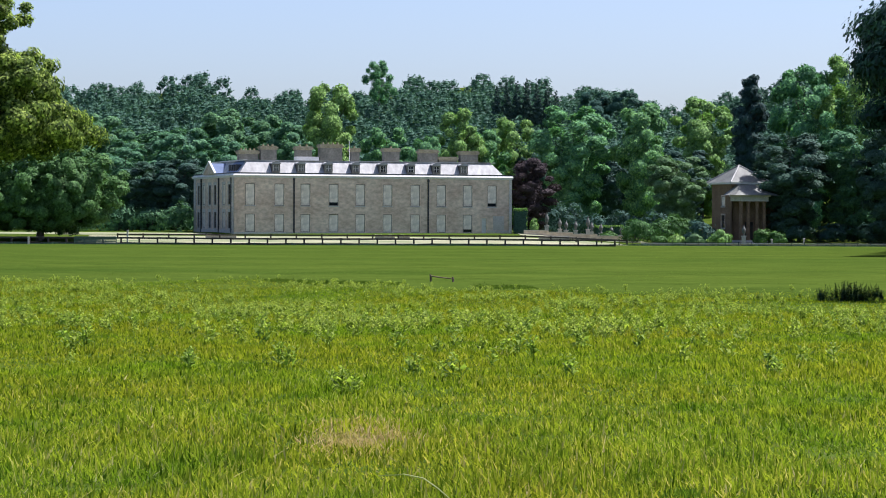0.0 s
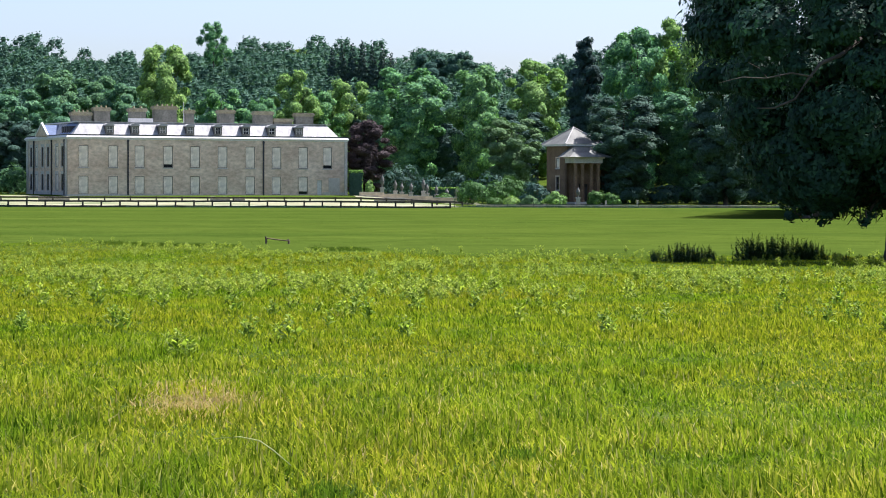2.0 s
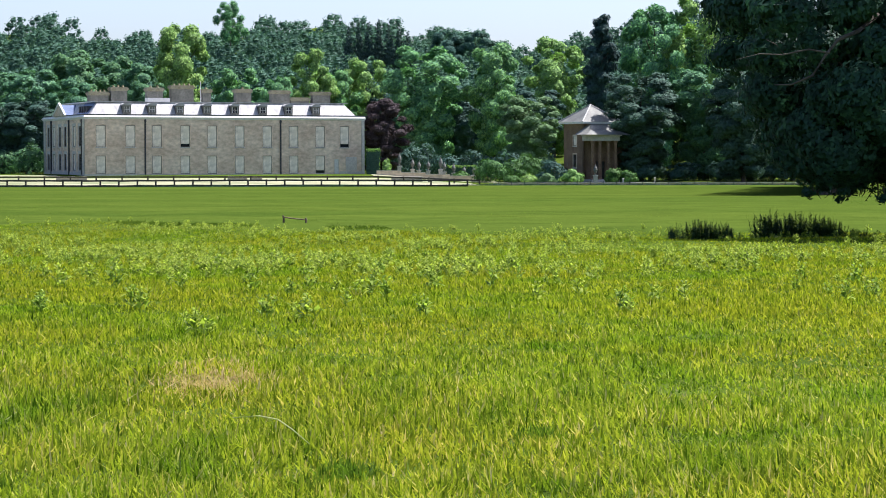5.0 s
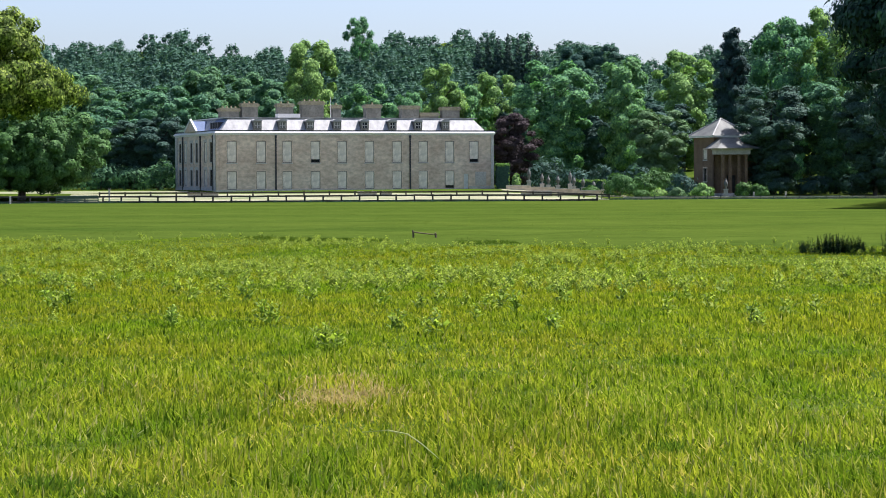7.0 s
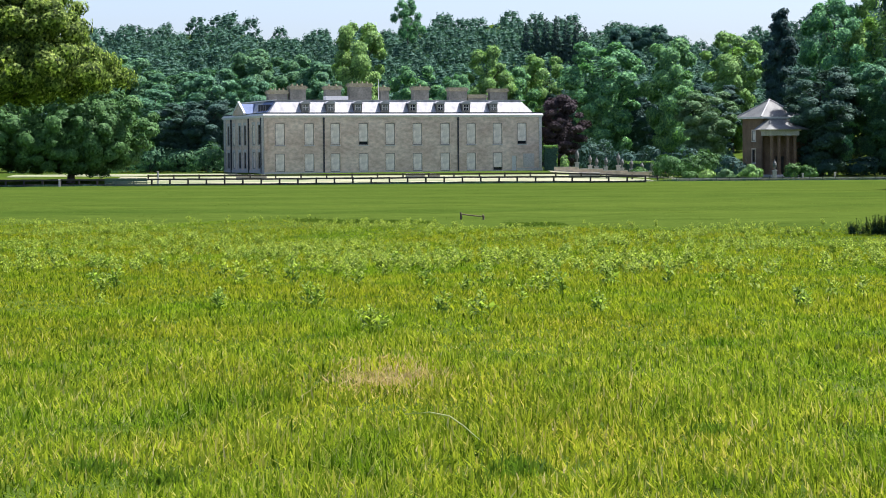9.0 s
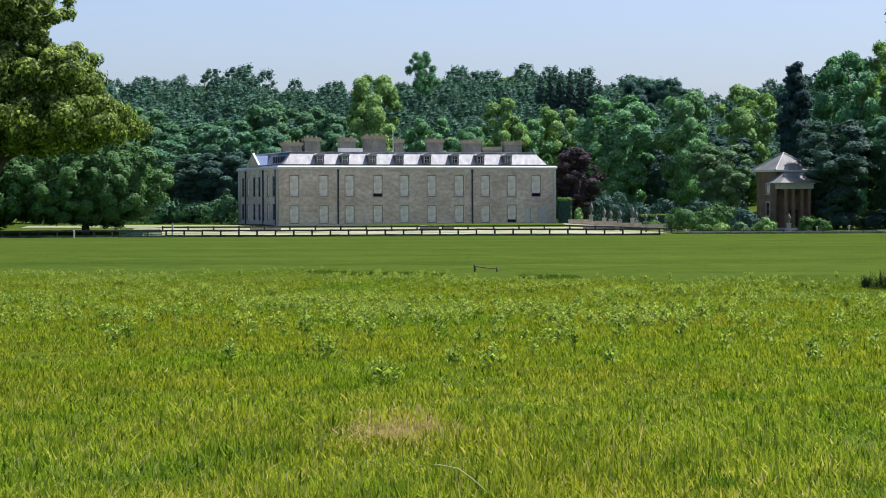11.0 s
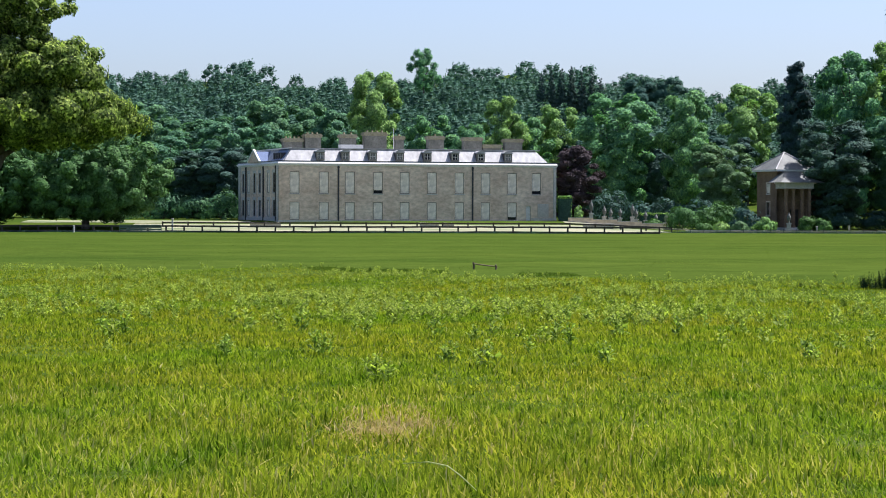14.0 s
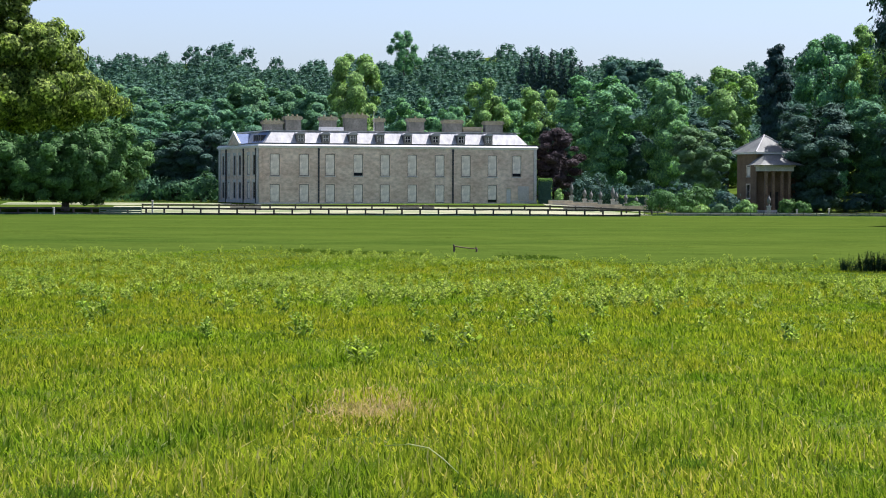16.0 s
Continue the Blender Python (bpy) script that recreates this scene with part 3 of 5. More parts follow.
def dormer(root, x, dark):
    """A dormer with a small arched lead head and cheeks coloured dark for shade, standing on the front roof slope."""
    d = part("dormer", boxes((-0.82, -0.56, 0, 0.14, 0, 1.62), (0.56, 0.82, 0, 0.14, 0, 1.62), (-0.56, 0.56, 0, 0.14, 0, 0.34), (-0.56, 0.56, 0, 0.14, 1.4, 1.62)), STACK, root, "dormer window with a rounded lead head")
    d.matrix_basis = Matrix.Translation((x, 1.0, WALL_H + 1.02))
    # both cheeks near-black, after the shade on the side turned from the sun
    for s in (-1, 1):
        p, q = sorted((s * 0.82, s * 0.72))
        part("cheek", solid([(p, 0.14, 0), (q, 0.14, 0), (q, 0.14, 1.62), (p, 0.14, 1.62), (p, 2.2, 1.5), (q, 2.2, 1.5), (p, 2.2, 1.62), (q, 2.2, 1.62)],
                            [(0, 1, 2, 3), (0, 4, 5, 1), (2, 7, 6, 3), (0, 3, 6, 4), (1, 5, 7, 2), (4, 6, 7, 5)]), PIPE, d, "dormer cheek with its shade painted in dark")
    ring = [(0.95 * math.cos(a), 1.624 + 0.5 * math.sin(a)) for a in np.linspace(0, math.pi, 9)]
    n = len(ring)
    part("head", solid([(p, -0.15, q) for p, q in ring] + [(p, 2.4, q) for p, q in ring], [tuple(range(n)), tuple(range(n, 2 * n))[::-1]] + [(k, (k + 1) % n, n + (k + 1) % n, n + k) for k in range(n)]), LEAD, d, "rounded lead-covered head")
    part("frame", boxes((-0.56, -0.48, 0.04, 0.1, 0.34, 1.4), (0.48, 0.56, 0.04, 0.1, 0.34, 1.4), (-0.48, 0.48, 0.04, 0.1, 0.84, 0.9), (-0.03, 0.03, 0.04, 0.1, 0.34, 0.84), (-0.03, 0.03, 0.04, 0.1, 0.9, 1.4)), PAINT, d)
    part("pane", boxes((-0.54, 0.54, 0.105, 0.125, 0.34, 1.4)), DARK_PANE if dark else SLATE_PALE, d, "dark glass" if dark else "drawn grey blind")


def chimney(root, x, y, wide, deep, top, foot, pots):
    """A stone chimney stack with a moulded cap and clay pots."""
    bm = boxes((x - wide / 2, x + wide / 2, y - deep / 2, y + deep / 2, foot, top - 0.75), (x - wide / 2 - 0.12, x + wide / 2 + 0.12, y - deep / 2 - 0.12, y + deep / 2 + 0.12, foot + 0.9, foot + 1.1))
    c = part("chimney", bm, STACK, root, "stone chimney stack with a moulded cap")
    part("cap", boxes((x - wide / 2 - 0.16, x + wide / 2 + 0.16, y - deep / 2 - 0.16, y + deep / 2 + 0.16, top - 0.75, top - 0.5), (x - wide / 2 - 0.3, x + wide / 2 + 0.3, y - deep / 2 - 0.3, y + deep / 2 + 0.3, top - 0.5, top - 0.25),
                      (x - wide / 2 - 0.1, x + wide / 2 + 0.1, y - deep / 2 - 0.1, y + deep / 2 + 0.1, top - 0.25, top)), LICHEN, c, "pale moulded cap stained by lichen")
    for k in range(pots):
        px = x + wide * (k + 0.5 - pots / 2) / max(pots, 1) * 0.9
        p = part("chimney_pot", turned([(0.24, 0), (0.2, 0.2), (0.19, 0.34), (0.23, 0.4)], 8), TERRACOTTA, c)
        p.matrix_basis = Matrix.Translation((px, y, top))


def build_house():
    root = tagged(new("country_house"), "long two-storey pale stone country house with drawn blinds", "house")
    root.matrix_basis = HOUSE
    bays = [3.1, 8.9, 14.1, 19.75, 25.15, 30.7, 36.35, 41.75, 47.25, 52.35]
    half = 0.95
    holes = [(x - half, x + half, 5.25, 9.45) for x in bays] + [(x - half, x + half, 0.15, 3.65) for x in bays[:9]] + [(50.2, 51.2, 0.0, 3.0)]
    part("front_wall", pierced_wall(LONG, WALL_H, 0.7, holes), STONE, root, "pale grey-brown brick and stone front wall")
    side_bays = [3.8, 8.2, 15.2, 19.6, 24.6, 29.0]
    side_holes = [(x - 0.8, x + 0.8, 5.4, 9.3) for x in side_bays] + [(x - 0.8, x + 0.8, 0.8, 4.0) for x in side_bays]
    # the end wall runs back from the near corner; its own x is measured from the far end
    end = part("end_wall", pierced_wall(DEEP, WALL_H, 0.7, [(DEEP - b, DEEP - a, c, d) for a, b, c, d in side_holes]), STONE, root, "stone end wall in shade")
    end.matrix_basis = Matrix.Translation((0.0, DEEP, 0)) @ Matrix.Rotation(radians(-90), 4, "Z")
    part("rear_wall", boxes((0.7, LONG, DEEP - 0.7, DEEP, -0.6, WALL_H), (LONG - 0.7, LONG, 0.7, DEEP - 0.7, -0.6, WALL_H)), STONE, root)
    for y in (0.9, DEEP - 0.9):
        part("corner_pilaster", boxes((-0.14, -0.003, y - 0.75, y + 0.75, 0.62, WALL_H)), DRESSED, root, "pale dressed stone corner strip")
    part("plinth", boxes((-0.12, 50.1, -0.12, -0.003, -0.5, 0.12), (51.3, LONG + 0.12, -0.12, -0.003, -0.5, 0.6), (-0.12, -0.003, 0, DEEP, -0.5, 0.6)), DRESSED, root)
    for x, stone in ((0.0, STONE), (LONG - 0.6, DRESSED)):
        part("corner_pilaster", boxes((x, x + 0.6, -0.14, -0.003, 0.12, WALL_H)), stone, root, "pale dressed stone corner strip")
    cornice_run(root, (0, 0), (LONG, 0), 0.25)
    cornice_run(root, (0, DEEP), (0, 0), 0.3)
    cornice_run(root, (LONG, 0), (LONG, DEEP), 0.3)
    cornice_run(root, (LONG, DEEP), (0, DEEP), 0.45)
    part("gutter", boxes((-0.1, LONG + 0.1, -0.1, 0.12, WALL_H + 0.79, WALL_H + 0.95), (-0.1, 0.12, 0.12, DEEP, WALL_H + 0.79, WALL_H + 0.95)), PIPE, root, "dark lead gutter")
    # a steep lead-covered slope round a flat top
    z0, z1 = WALL_H + 0.8, WALL_H + 3.3
    part("roof_gutter", boxes((0.12, LONG - 0.12, 0.12, DEEP - 0.12, WALL_H + 0.5, WALL_H + 0.86)), LEAD, root, "lead-lined parapet gutter")
    part("roof", hipped(1.3, LONG - 1.3, 1.1, DEEP - 1.1, z0, z1, 2.0, 2.0), LEAD, root, "pale lead-covered hipped roof, bright in the sun")
    part("slated_slope", solid([(1.24, 3.2, z0 + 0.06), (1.24, 11.8, z0 + 0.06), (3.22, 11.8, z1 - 0.03), (3.22, 4.4, z1 - 0.03), (1.36, 3.2, z0 + 0.03), (1.36, 11.8, z0 + 0.03), (3.34, 11.8, z1 - 0.08), (3.34, 4.4, z1 - 0.08)],
                               [(0, 3, 2, 1), (4, 5, 6, 7), (0, 1, 5, 4), (1, 2, 6, 5), (2, 3, 7, 6), (3, 0, 4, 7)]), SLATE, root, "blue slate slope at the shaded end of the roof")
    for y in (4.4, 6.2, 8.0, 9.8):
        part("roof_vent", boxes((1.5, 2.9, y, y + 0.7, z0 + 0.5, z0 + 1.75)), PIPE, root, "dark roof vent")
    # pediment over the end wall
    part("pediment", solid([(-0.42, 14.2, z0), (-0.42, 23.3, z0), (-0.42, 18.75, z0 + 2.3), (-0.1, 14.2, z0), (-0.1, 23.3, z0), (-0.1, 18.75, z0 + 2.3)], [(0, 2, 1), (3, 4, 5), (0, 3, 5, 2), (1, 2, 5, 4), (0, 1, 4, 3)]), STONE, root, "stone pediment over the end wall")
    part("pediment_roof", solid([(-0.1, 14.3, z0), (-0.1, 23.2, z0), (-0.1, 18.75, z0 + 2.2), (1.25, 14.3, z0), (1.25, 23.2, z0), (3.2, 18.75, z0 + 2.2)], [(0, 2, 1), (3, 4, 5), (0, 3, 5, 2), (1, 2, 5, 4), (0, 1, 4, 3)]), SLATE, root, "slated roof behind the pediment")
    for ya in (13.9, 23.6):
        bm = bmesh.new()
        limb(bm, [(-0.35, ya, z0 + 0.1), (-0.35, (ya + 18.75) / 2, z0 + 1.3), (-0.35, 18.75, z0 + 2.5)], [0.26, 0.26, 0.26], 4)
        part("raking_cornice", bm, PAINT, root, "pale raking cornice")
    part("roof_ridge_roll", boxes((2.8, LONG - 2.4, 2.85, 3.3, z1 + 0.003, z1 + 0.14)), LEAD, root, "projecting lead roll along the roof's edge")
    part("roof_ridge_roll", boxes((2.9, 3.4, 3.31, DEEP - 3.0, z1 + 0.003, z1 + 0.2)), PAINT, root, "white lead edge of the flat roof")
    part("rooflight", boxes((14.0, 18.5, 6.0, 8.0, z1 + 0.003, z1 + 0.95)), PAINT, root, "white boxed rooflight")
    for k, x in enumerate((8.5, 13.5, 19.0, 24.5, 30.1, 35.8, 41.1, 46.8)):
        dormer(root, x, k in (4, 5, 6))
    for k, x in enumerate(bays):
        window(root, Matrix.Translation((x, 0, 5.25)), 1.9, 4.2, True, gap=0.55 if k in (3, 9) else 0.0)
    for k, x in enumerate(bays[:9]):
        window(root, Matrix.Translation((x, 0, 0.15)), 1.9, 3.5, True, gap=0.5 if k == 8 else 0.0)
    door = part("garden_door", boxes((50.2, 51.2, 0.25, 0.34, 0.0, 3.0), (50.3, 50.65, 0.21, 0.25, 0.2, 1.3), (50.75, 51.1, 0.21, 0.25, 0.2, 1.3), (50.3, 51.1, 0.21, 0.25, 1.5, 2.8)), PAINT, root, "narrow white-painted garden door")
    part("door_handle", boxes((51.05, 51.09, 0.14, 0.2, 1.35, 1.41)), PIPE, door)
    part("blocked_opening", boxes((52.6, 54.9, -0.05, -0.003, 0.7, 3.4)), DRESSED, root, "pale blocked opening")
    turn = Matrix.Rotation(radians(-90), 4, "Z")
    for x in side_bays:
        for z, h in ((5.4, 3.9), (0.8, 3.2)):
            window(root, Matrix.Translation((0, x, z)) @ turn, 1.6, h, x in (8.2, 24.6), trim=DRESSED)
    for x in (11.8, 39.05):
        p = part("downpipe", boxes((x - 0.15, x + 0.15, -0.15, -0.003, 0.0, WALL_H), (x - 0.2, x + 0.2, -0.2, -0.003, WALL_H - 0.5, WALL_H - 0.15)), PIPE, root, "dark cast-iron downpipe")
    for y in (2.0, 12.0, 26.5):
        part("downpipe", boxes((-0.24, -0.02, y - 0.22, y + 0.22, 0.0, WALL_H), (-0.28, -0.02, y - 0.2, y + 0.2, WALL_H - 0.5, WALL_H - 0.15)), PIPE, root, "dark cast-iron downpipe")
    base = WALL_H + 1.6
    for x, y, w, top, pots in ((7.9, 20.5, 3.9, 16.7, 4), (11.9, 20.0, 3.2, 17.6, 3), (19.3, 20.2, 3.2, 17.6, 2), (24.9, 20.0, 4.6, 18.1, 4), (30.1, 20.4, 1.7, 17.4, 1),
                               (37.7, 20.0, 3.2, 17.5, 1), (45.6, 20.0, 3.8, 17.3, 0), (49.9, 20.5, 3.9, 15.9, 0), (54.4, 20.0, 3.7, 17.1, 0)):
        chimney(root, x, y, w, 1.7, top - 0.35, base - 0.2, pots)
    pole = part("flagpole", turned([(0.09, 0), (0.06, 3.2), (0.04, 6.2)], 8), PAINT, root, "white flagpole")
    pole.matrix_basis = Matrix.Translation((26.5, 12.0, WALL_H + 1.5))


build_house()


# ---- garden lodge with a portico, beside the trees ----
def build_lodge():
    root = tagged(new("garden_lodge"), "brown ironstone garden lodge with a columned porch", "lodge")
    root.matrix_basis = Matrix.Translation((64.0, 483.0, gz(63, 483) + 0.3)) @ Matrix.Rotation(radians(23.5), 4, "Z")
    w, d, h = 7.6, 7.6, 10.9
    part("front_wall", pierced_wall(w, h, 0.6, [(2.8, 4.8, 0.0, 3.6)]), IRONSTONE, root)
    side = part("side_wall", pierced_wall(d, h, 0.6, [(3.6, 4.9, 6.6, 8.6), (3.6, 4.9, 2.4, 5.0)]), IRONSTONE, root, "ironstone side wall")
    side.matrix_basis = Matrix.Translation((0.0, d, 0)) @ Matrix.Rotation(radians(-90), 4, "Z")
    part("rear_wall", boxes((0.6, w, d - 0.6, d, -0.5, h), (w - 0.6, w, 0.6, d - 0.6, -0.5, h)), IRONSTONE, root)
    turn = Matrix.Translation((0, d, 0)) @ Matrix.Rotation(radians(-90), 4, "Z")
    window(root, turn @ Matrix.Translation((4.25, 0, 6.6)), 1.3, 2.0, True)
    window(root, turn @ Matrix.Translation((4.25, 0, 2.4)), 1.3, 2.6, False)
    part("door", boxes((2.8, 4.8, 0.25, 0.35, 0.0, 3.6), (2.95, 3.7, 0.2, 0.25, 0.2, 1.6), (3.9, 4.65, 0.2, 0.25, 0.2, 1.6), (2.95, 3.7, 0.2, 0.25, 1.9, 3.4), (3.9, 4.65, 0.2, 0.25, 1.9, 3.4)), TIMBER, root, "dark panelled door")
    part("eaves_board", boxes((-0.7, w + 0.7, -0.7, d + 0.7, h, h + 0.35)), PAINT, root, "white-painted eaves board")
    part("roof", solid([(-0.8, -0.8, h + 0.35), (w + 0.8, -0.8, h + 0.35), (w + 0.8, d + 0.8, h + 0.35), (-0.8, d + 0.8, h + 0.35), (w / 2, d / 2, h + 3.7)], [(3, 2, 1, 0), (0, 1, 4), (1, 2, 4), (2, 3, 4), (3, 0, 4)]), SLATE_PALE, root, "weathered pale slate pyramid roof")
    for a in ((-0.8, -0.8), (w + 0.8, -0.8), (-0.8, d + 0.8)):
        bm = bmesh.new()
        limb(bm, [(a[0], a[1], h + 0.42), ((a[0] + w / 2) / 2, (a[1] + d / 2) / 2, h + 2.1), (w / 2, d / 2, h + 3.8)], [0.13, 0.13, 0.13], 6)
        part("hip_roll", bm, LEAD, root, "pale lead hip roll")
    # porch
    y0 = -3.2
    ph = 7.6
    part("porch_floor", boxes((-0.4, w - 1.6, y0 - 0.5, 0.0, -0.9, 0.12), (-0.1, w - 1.9, y0 - 0.9, y0 - 0.5, -0.9, -0.1)), DRESSED, root, "stone porch step")
    part("entablature", boxes((-0.4, w - 1.6, y0 - 0.3, -0.003, ph, ph + 0.9), (-0.7, w - 1.3, y0 - 0.6, -0.003, ph + 0.9, ph + 1.15)), DRESSED, root, "pale stone entablature")
    part("porch_roof", solid([(-2.1, y0 - 1.3, ph + 1.15), (w + 0.3, y0 - 1.3, ph + 1.15), (w + 0.3, 0, ph + 1.15), (-2.1, 0, ph + 1.15), (1.6, -0.02, ph + 3.6), (w - 2.9, -0.02, ph + 3.6), (0.2, y0 + 0.9, ph + 2.1), (w - 1.9, y0 + 0.9, ph + 2.1)],
                              [(0, 1, 7, 6), (6, 7, 5, 4), (3, 0, 6), (3, 6, 4), (1, 2, 7), (2, 5, 7), (2, 3, 4, 5), (3, 2, 1, 0)]), SLATE_PALE, root, "swept slate porch roof")
    for x in (0.15, 1.75, 3.7, 5.3):
        c = part("column", turned([(0.5, 0.12), (0.5, 0.3), (0.4, 0.36), (0.38, 3.0), (0.32, 7.15), (0.42, 7.25), (0.46, 7.4), (0.46, ph)], 14), IRONSTONE, root, "round brown stone column")
        c.matrix_basis = Matrix.Translation((x, y0 + 0.2, 0))
    part("side_wing", boxes((w, w + 2.6, 1.0, 6.0, -0.5, 7.4)), IRONSTONE, root)
    part("side_wing_roof", hipped(w, w + 3.2, 0.6, 6.4, 7.4, 8.6, 1.2, 2.0, 0.3), SLATE_PALE, root)


build_lodge()


# ---- park fence and garden ----
def build_fence():
    root = tagged(new("park_fence"), "weathered timber post-and-rail fence along the park edge", "fence")
    line = [(-82 + 3.25 * k, 447.0 + 0.6 * math.sin(k * 0.3)) for k in range(38)]
    post = boxes((-0.15, 0.15, -0.13, 0.13, -0.5, 1.28), bevel=0.03)
    pm = bpy.data.meshes.new("post")
    post.to_mesh(pm)
    post.free()
    pm.materials.append(TIMBER)
    for x, y in line:
        p = part("post", pm, TIMBER, root)
        p.matrix_basis = Matrix.Translation((x, y, gz(x, y))) @ Matrix.Rotation(random.uniform(-0.03, 0.03), 4, "Y")
    rail = boxes((0.0, 3.25, -0.06, 0.03, -0.15, 0.15), bevel=0.012)
    rm = bpy.data.meshes.new("rail")
    rail.to_mesh(rm)
    rail.free()
    rm.materials.append(TIMBER)
    for (x0, y0), (x1, y1) in zip(line, line[1:]):
        for z in (0.18, 1.1):
            a, b = Vector((x0, y0 - 0.1, gz(x0, y0) + z + random.uniform(-0.05, 0.05))), Vector((x1, y1 - 0.1, gz(x1, y1) + z + random.uniform(-0.02, 0.02)))
            r = part("rail", rm, TIMBER, root)
            r.matrix_basis = Matrix.Translation(a) @ (b - a).to_track_quat("X", "Z").to_matrix().to_4x4()


build_fence()


def strip(name, x0, x1, y0, y1, material, label, category, lift=0.05, kind="structure"):
    """A strip of made ground that follows the land."""
    xs, ys = np.linspace(x0, x1, max(2, int((x1 - x0) / 3))), np.linspace(y0, y1, max(2, int((y1 - y0) / 2)))
    X, Y = np.meshgrid(xs, ys)
    edge = 0.8 * np.sin(X * 0.35) * (np.abs(Y - y0) < 0.1)
    Y = Y + edge
    V = np.stack([X, Y, ground_z(X, Y) + lift], -1).reshape(-1, 3)
    i = (np.arange(len(ys) - 1)[:, None] * len(xs) + np.arange(len(xs) - 1)[None]).ravel()
    F = np.stack([i, i + 1, i + len(xs) + 1, i + len(xs)], 1)
    return tagged(new(name, quick_mesh(name, V, F, np.full(len(F), 4), material)), label, category, kind=kind)


strip("gravel_drive", -58, 41, 451.0, 471, GRAVEL, "pale dry gravel drive in front of the house", "road")


def low_wall(x0, x1, y, h, label):
    root = tagged(new("garden_wall"), label, "wall")
    n = max(1, int((x1 - x0) / 4))
    for k in range(n):
        a, b = x0 + (x1 - x0) * k / n, x0 + (x1 - x0) * (k + 1) / n
        part("wall_stretch", boxes((a, b, y - 0.2, y + 0.2, gz(a, y) - 0.4, gz(a, y) + h)), STONE, root)
        part("coping", boxes((a - 0.01, b - 0.02, y - 0.28, y + 0.28, gz(a, y) + h, gz(a, y) + h + 0.12)), DRESSED, root)


low_wall(24, 43, 486, 0.7, "low pale stone terrace wall beside the house")


def stone_kerb(x0, x1, y, h):
    """A short length of pale raised kerb beside the drive: a base course and rounded top stones."""
    root = tagged(new("stone_kerb"), "short length of pale raised stone kerb beside the drive", "kerb", group="kerb stones of the drive")
    part("base_course", boxes((x0 + 0.05, x1 - 0.05, y - 0.25, y + 0.25, gz(x0, y) - 0.5, gz(x0, y) + h - 0.35)), LIMESTONE, root)
    n = max(2, round((x1 - x0) / 1.2))
    for k in range(n):
        a, b = x0 + (x1 - x0) * k / n, x0 + (x1 - x0) * (k + 1) / n
        part("top_stone", boxes((a, b - 0.03, y - 0.3, y + 0.3, gz(x0, y) + h - 0.35, gz(x0, y) + h - 0.02 * (k % 2)), bevel=0.05), LIMESTONE, root)


for kerb_x, kerb_end in ((-36.0, -30.2), (-4.6, -0.9), (-0.5, 1.9), (25.7, 31.5)):
    stone_kerb(kerb_x, kerb_end, 465.6, 0.78)


def urn_pillar(x, y, h):
    root = tagged(new("garden_statue"), "weathered grey stone garden ornament on a pedestal", "ornament", group="stone ornaments on the terrace")
    part("pedestal", boxes((-0.45, 0.45, -0.45, 0.45, -0.3, 0.15), (-0.36, 0.36, -0.36, 0.36, 0.15, 1.2), (-0.46, 0.46, -0.46, 0.46, 1.2, 1.38)), DRESSED, root)
    b = part("urn", turned([(0.2, 1.38), (0.12, 1.6), (0.3, 1.9), (0.4, 2.3), (0.32, 2.6), (0.14, 2.9), (0.04, 3.2)], 10), SLATE_PALE, root, "lichened stone finial urn")
    root.matrix_basis = Matrix.Translation((x, y, gz(x, y))) @ Matrix.Diagonal((1, 1, h / 3.2, 1))


for k, (x, h) in enumerate(((26.3, 3.4), (28.9, 4.6), (31.2, 3.6), (32.6, 3.2), (34.6, 3.4), (36.7, 4.4), (37.6, 3.4), (39.6, 3.2), (41.3, 2.8), (43.4, 2.7))):
    urn_pillar(x, 492 + 2.5 * math.sin(k * 2.1), h)


def clipped_hedge(x0, x1, y0, y1, h, leaf, label):
    """A clipped hedge: closely leaved flat faces, a little uneven, with sun and shade in the leaf colours."""
    rng = np.random.default_rng(int(abs(x0) * 7) + 3)
    n = int(((x1 - x0) * h * 2 + (x1 - x0) * (y1 - y0) + (y1 - y0) * h * 2) * 26)
    u = rng.uniform(0, 1, (n, 3))
    f = rng.integers(0, 4, n)
    P = np.stack([x0 + u[:, 0] * (x1 - x0), y0 + u[:, 1] * (y1 - y0), u[:, 2] * h], 1)
    N = np.zeros((n, 3))
    for k, (ax, val, nv) in enumerate(((1, y0, -1), (2, h, 1), (0, x0, -1), (0, x1, 1))):
        P[f == k, ax] = val
        N[f == k, ax] = nv
    # sunlit top, right side and upper edge painted as light leaf, rest shade-dark
    bright = (f == 1) | (f == 3) | (P[:, 2] > h - 0.45)
    P += rng.normal(0, 0.06, P.shape)
    top = f == 1
    P[top, 2] -= np.abs(rng.normal(0, 0.22, top.sum()))
    P[top, 1] -= 0.1
    P[:, 2] += gz((x0 + x1) / 2, y0)
    root = tagged(new("clipped_hedge"), label, "hedge")
    for name, pick, kind in (("leafy_top", bright, leaf), ("leafy_sides", ~bright, LEAF_DARK)):
        V, F = leaf_sprays(P[pick], N[pick] * 2, 0.22, rng)
        part(name, quick_mesh(name, V, F, np.full(len(F), 3), kind), kind, root)
    z = gz((x0 + x1) / 2, y0)
    part("twigs", boxes((x0 + 0.15, x1 - 0.15, y0 + 0.15, y1 - 0.15, z - 0.1, z + h - 0.15)), LEAF_DARK, root)


clipped_hedge(22.4, 24.8, 490, 494, 4.9, LEAF_LIGHT, "tall clipped yew hedge with sunlight painted into its top and right side")
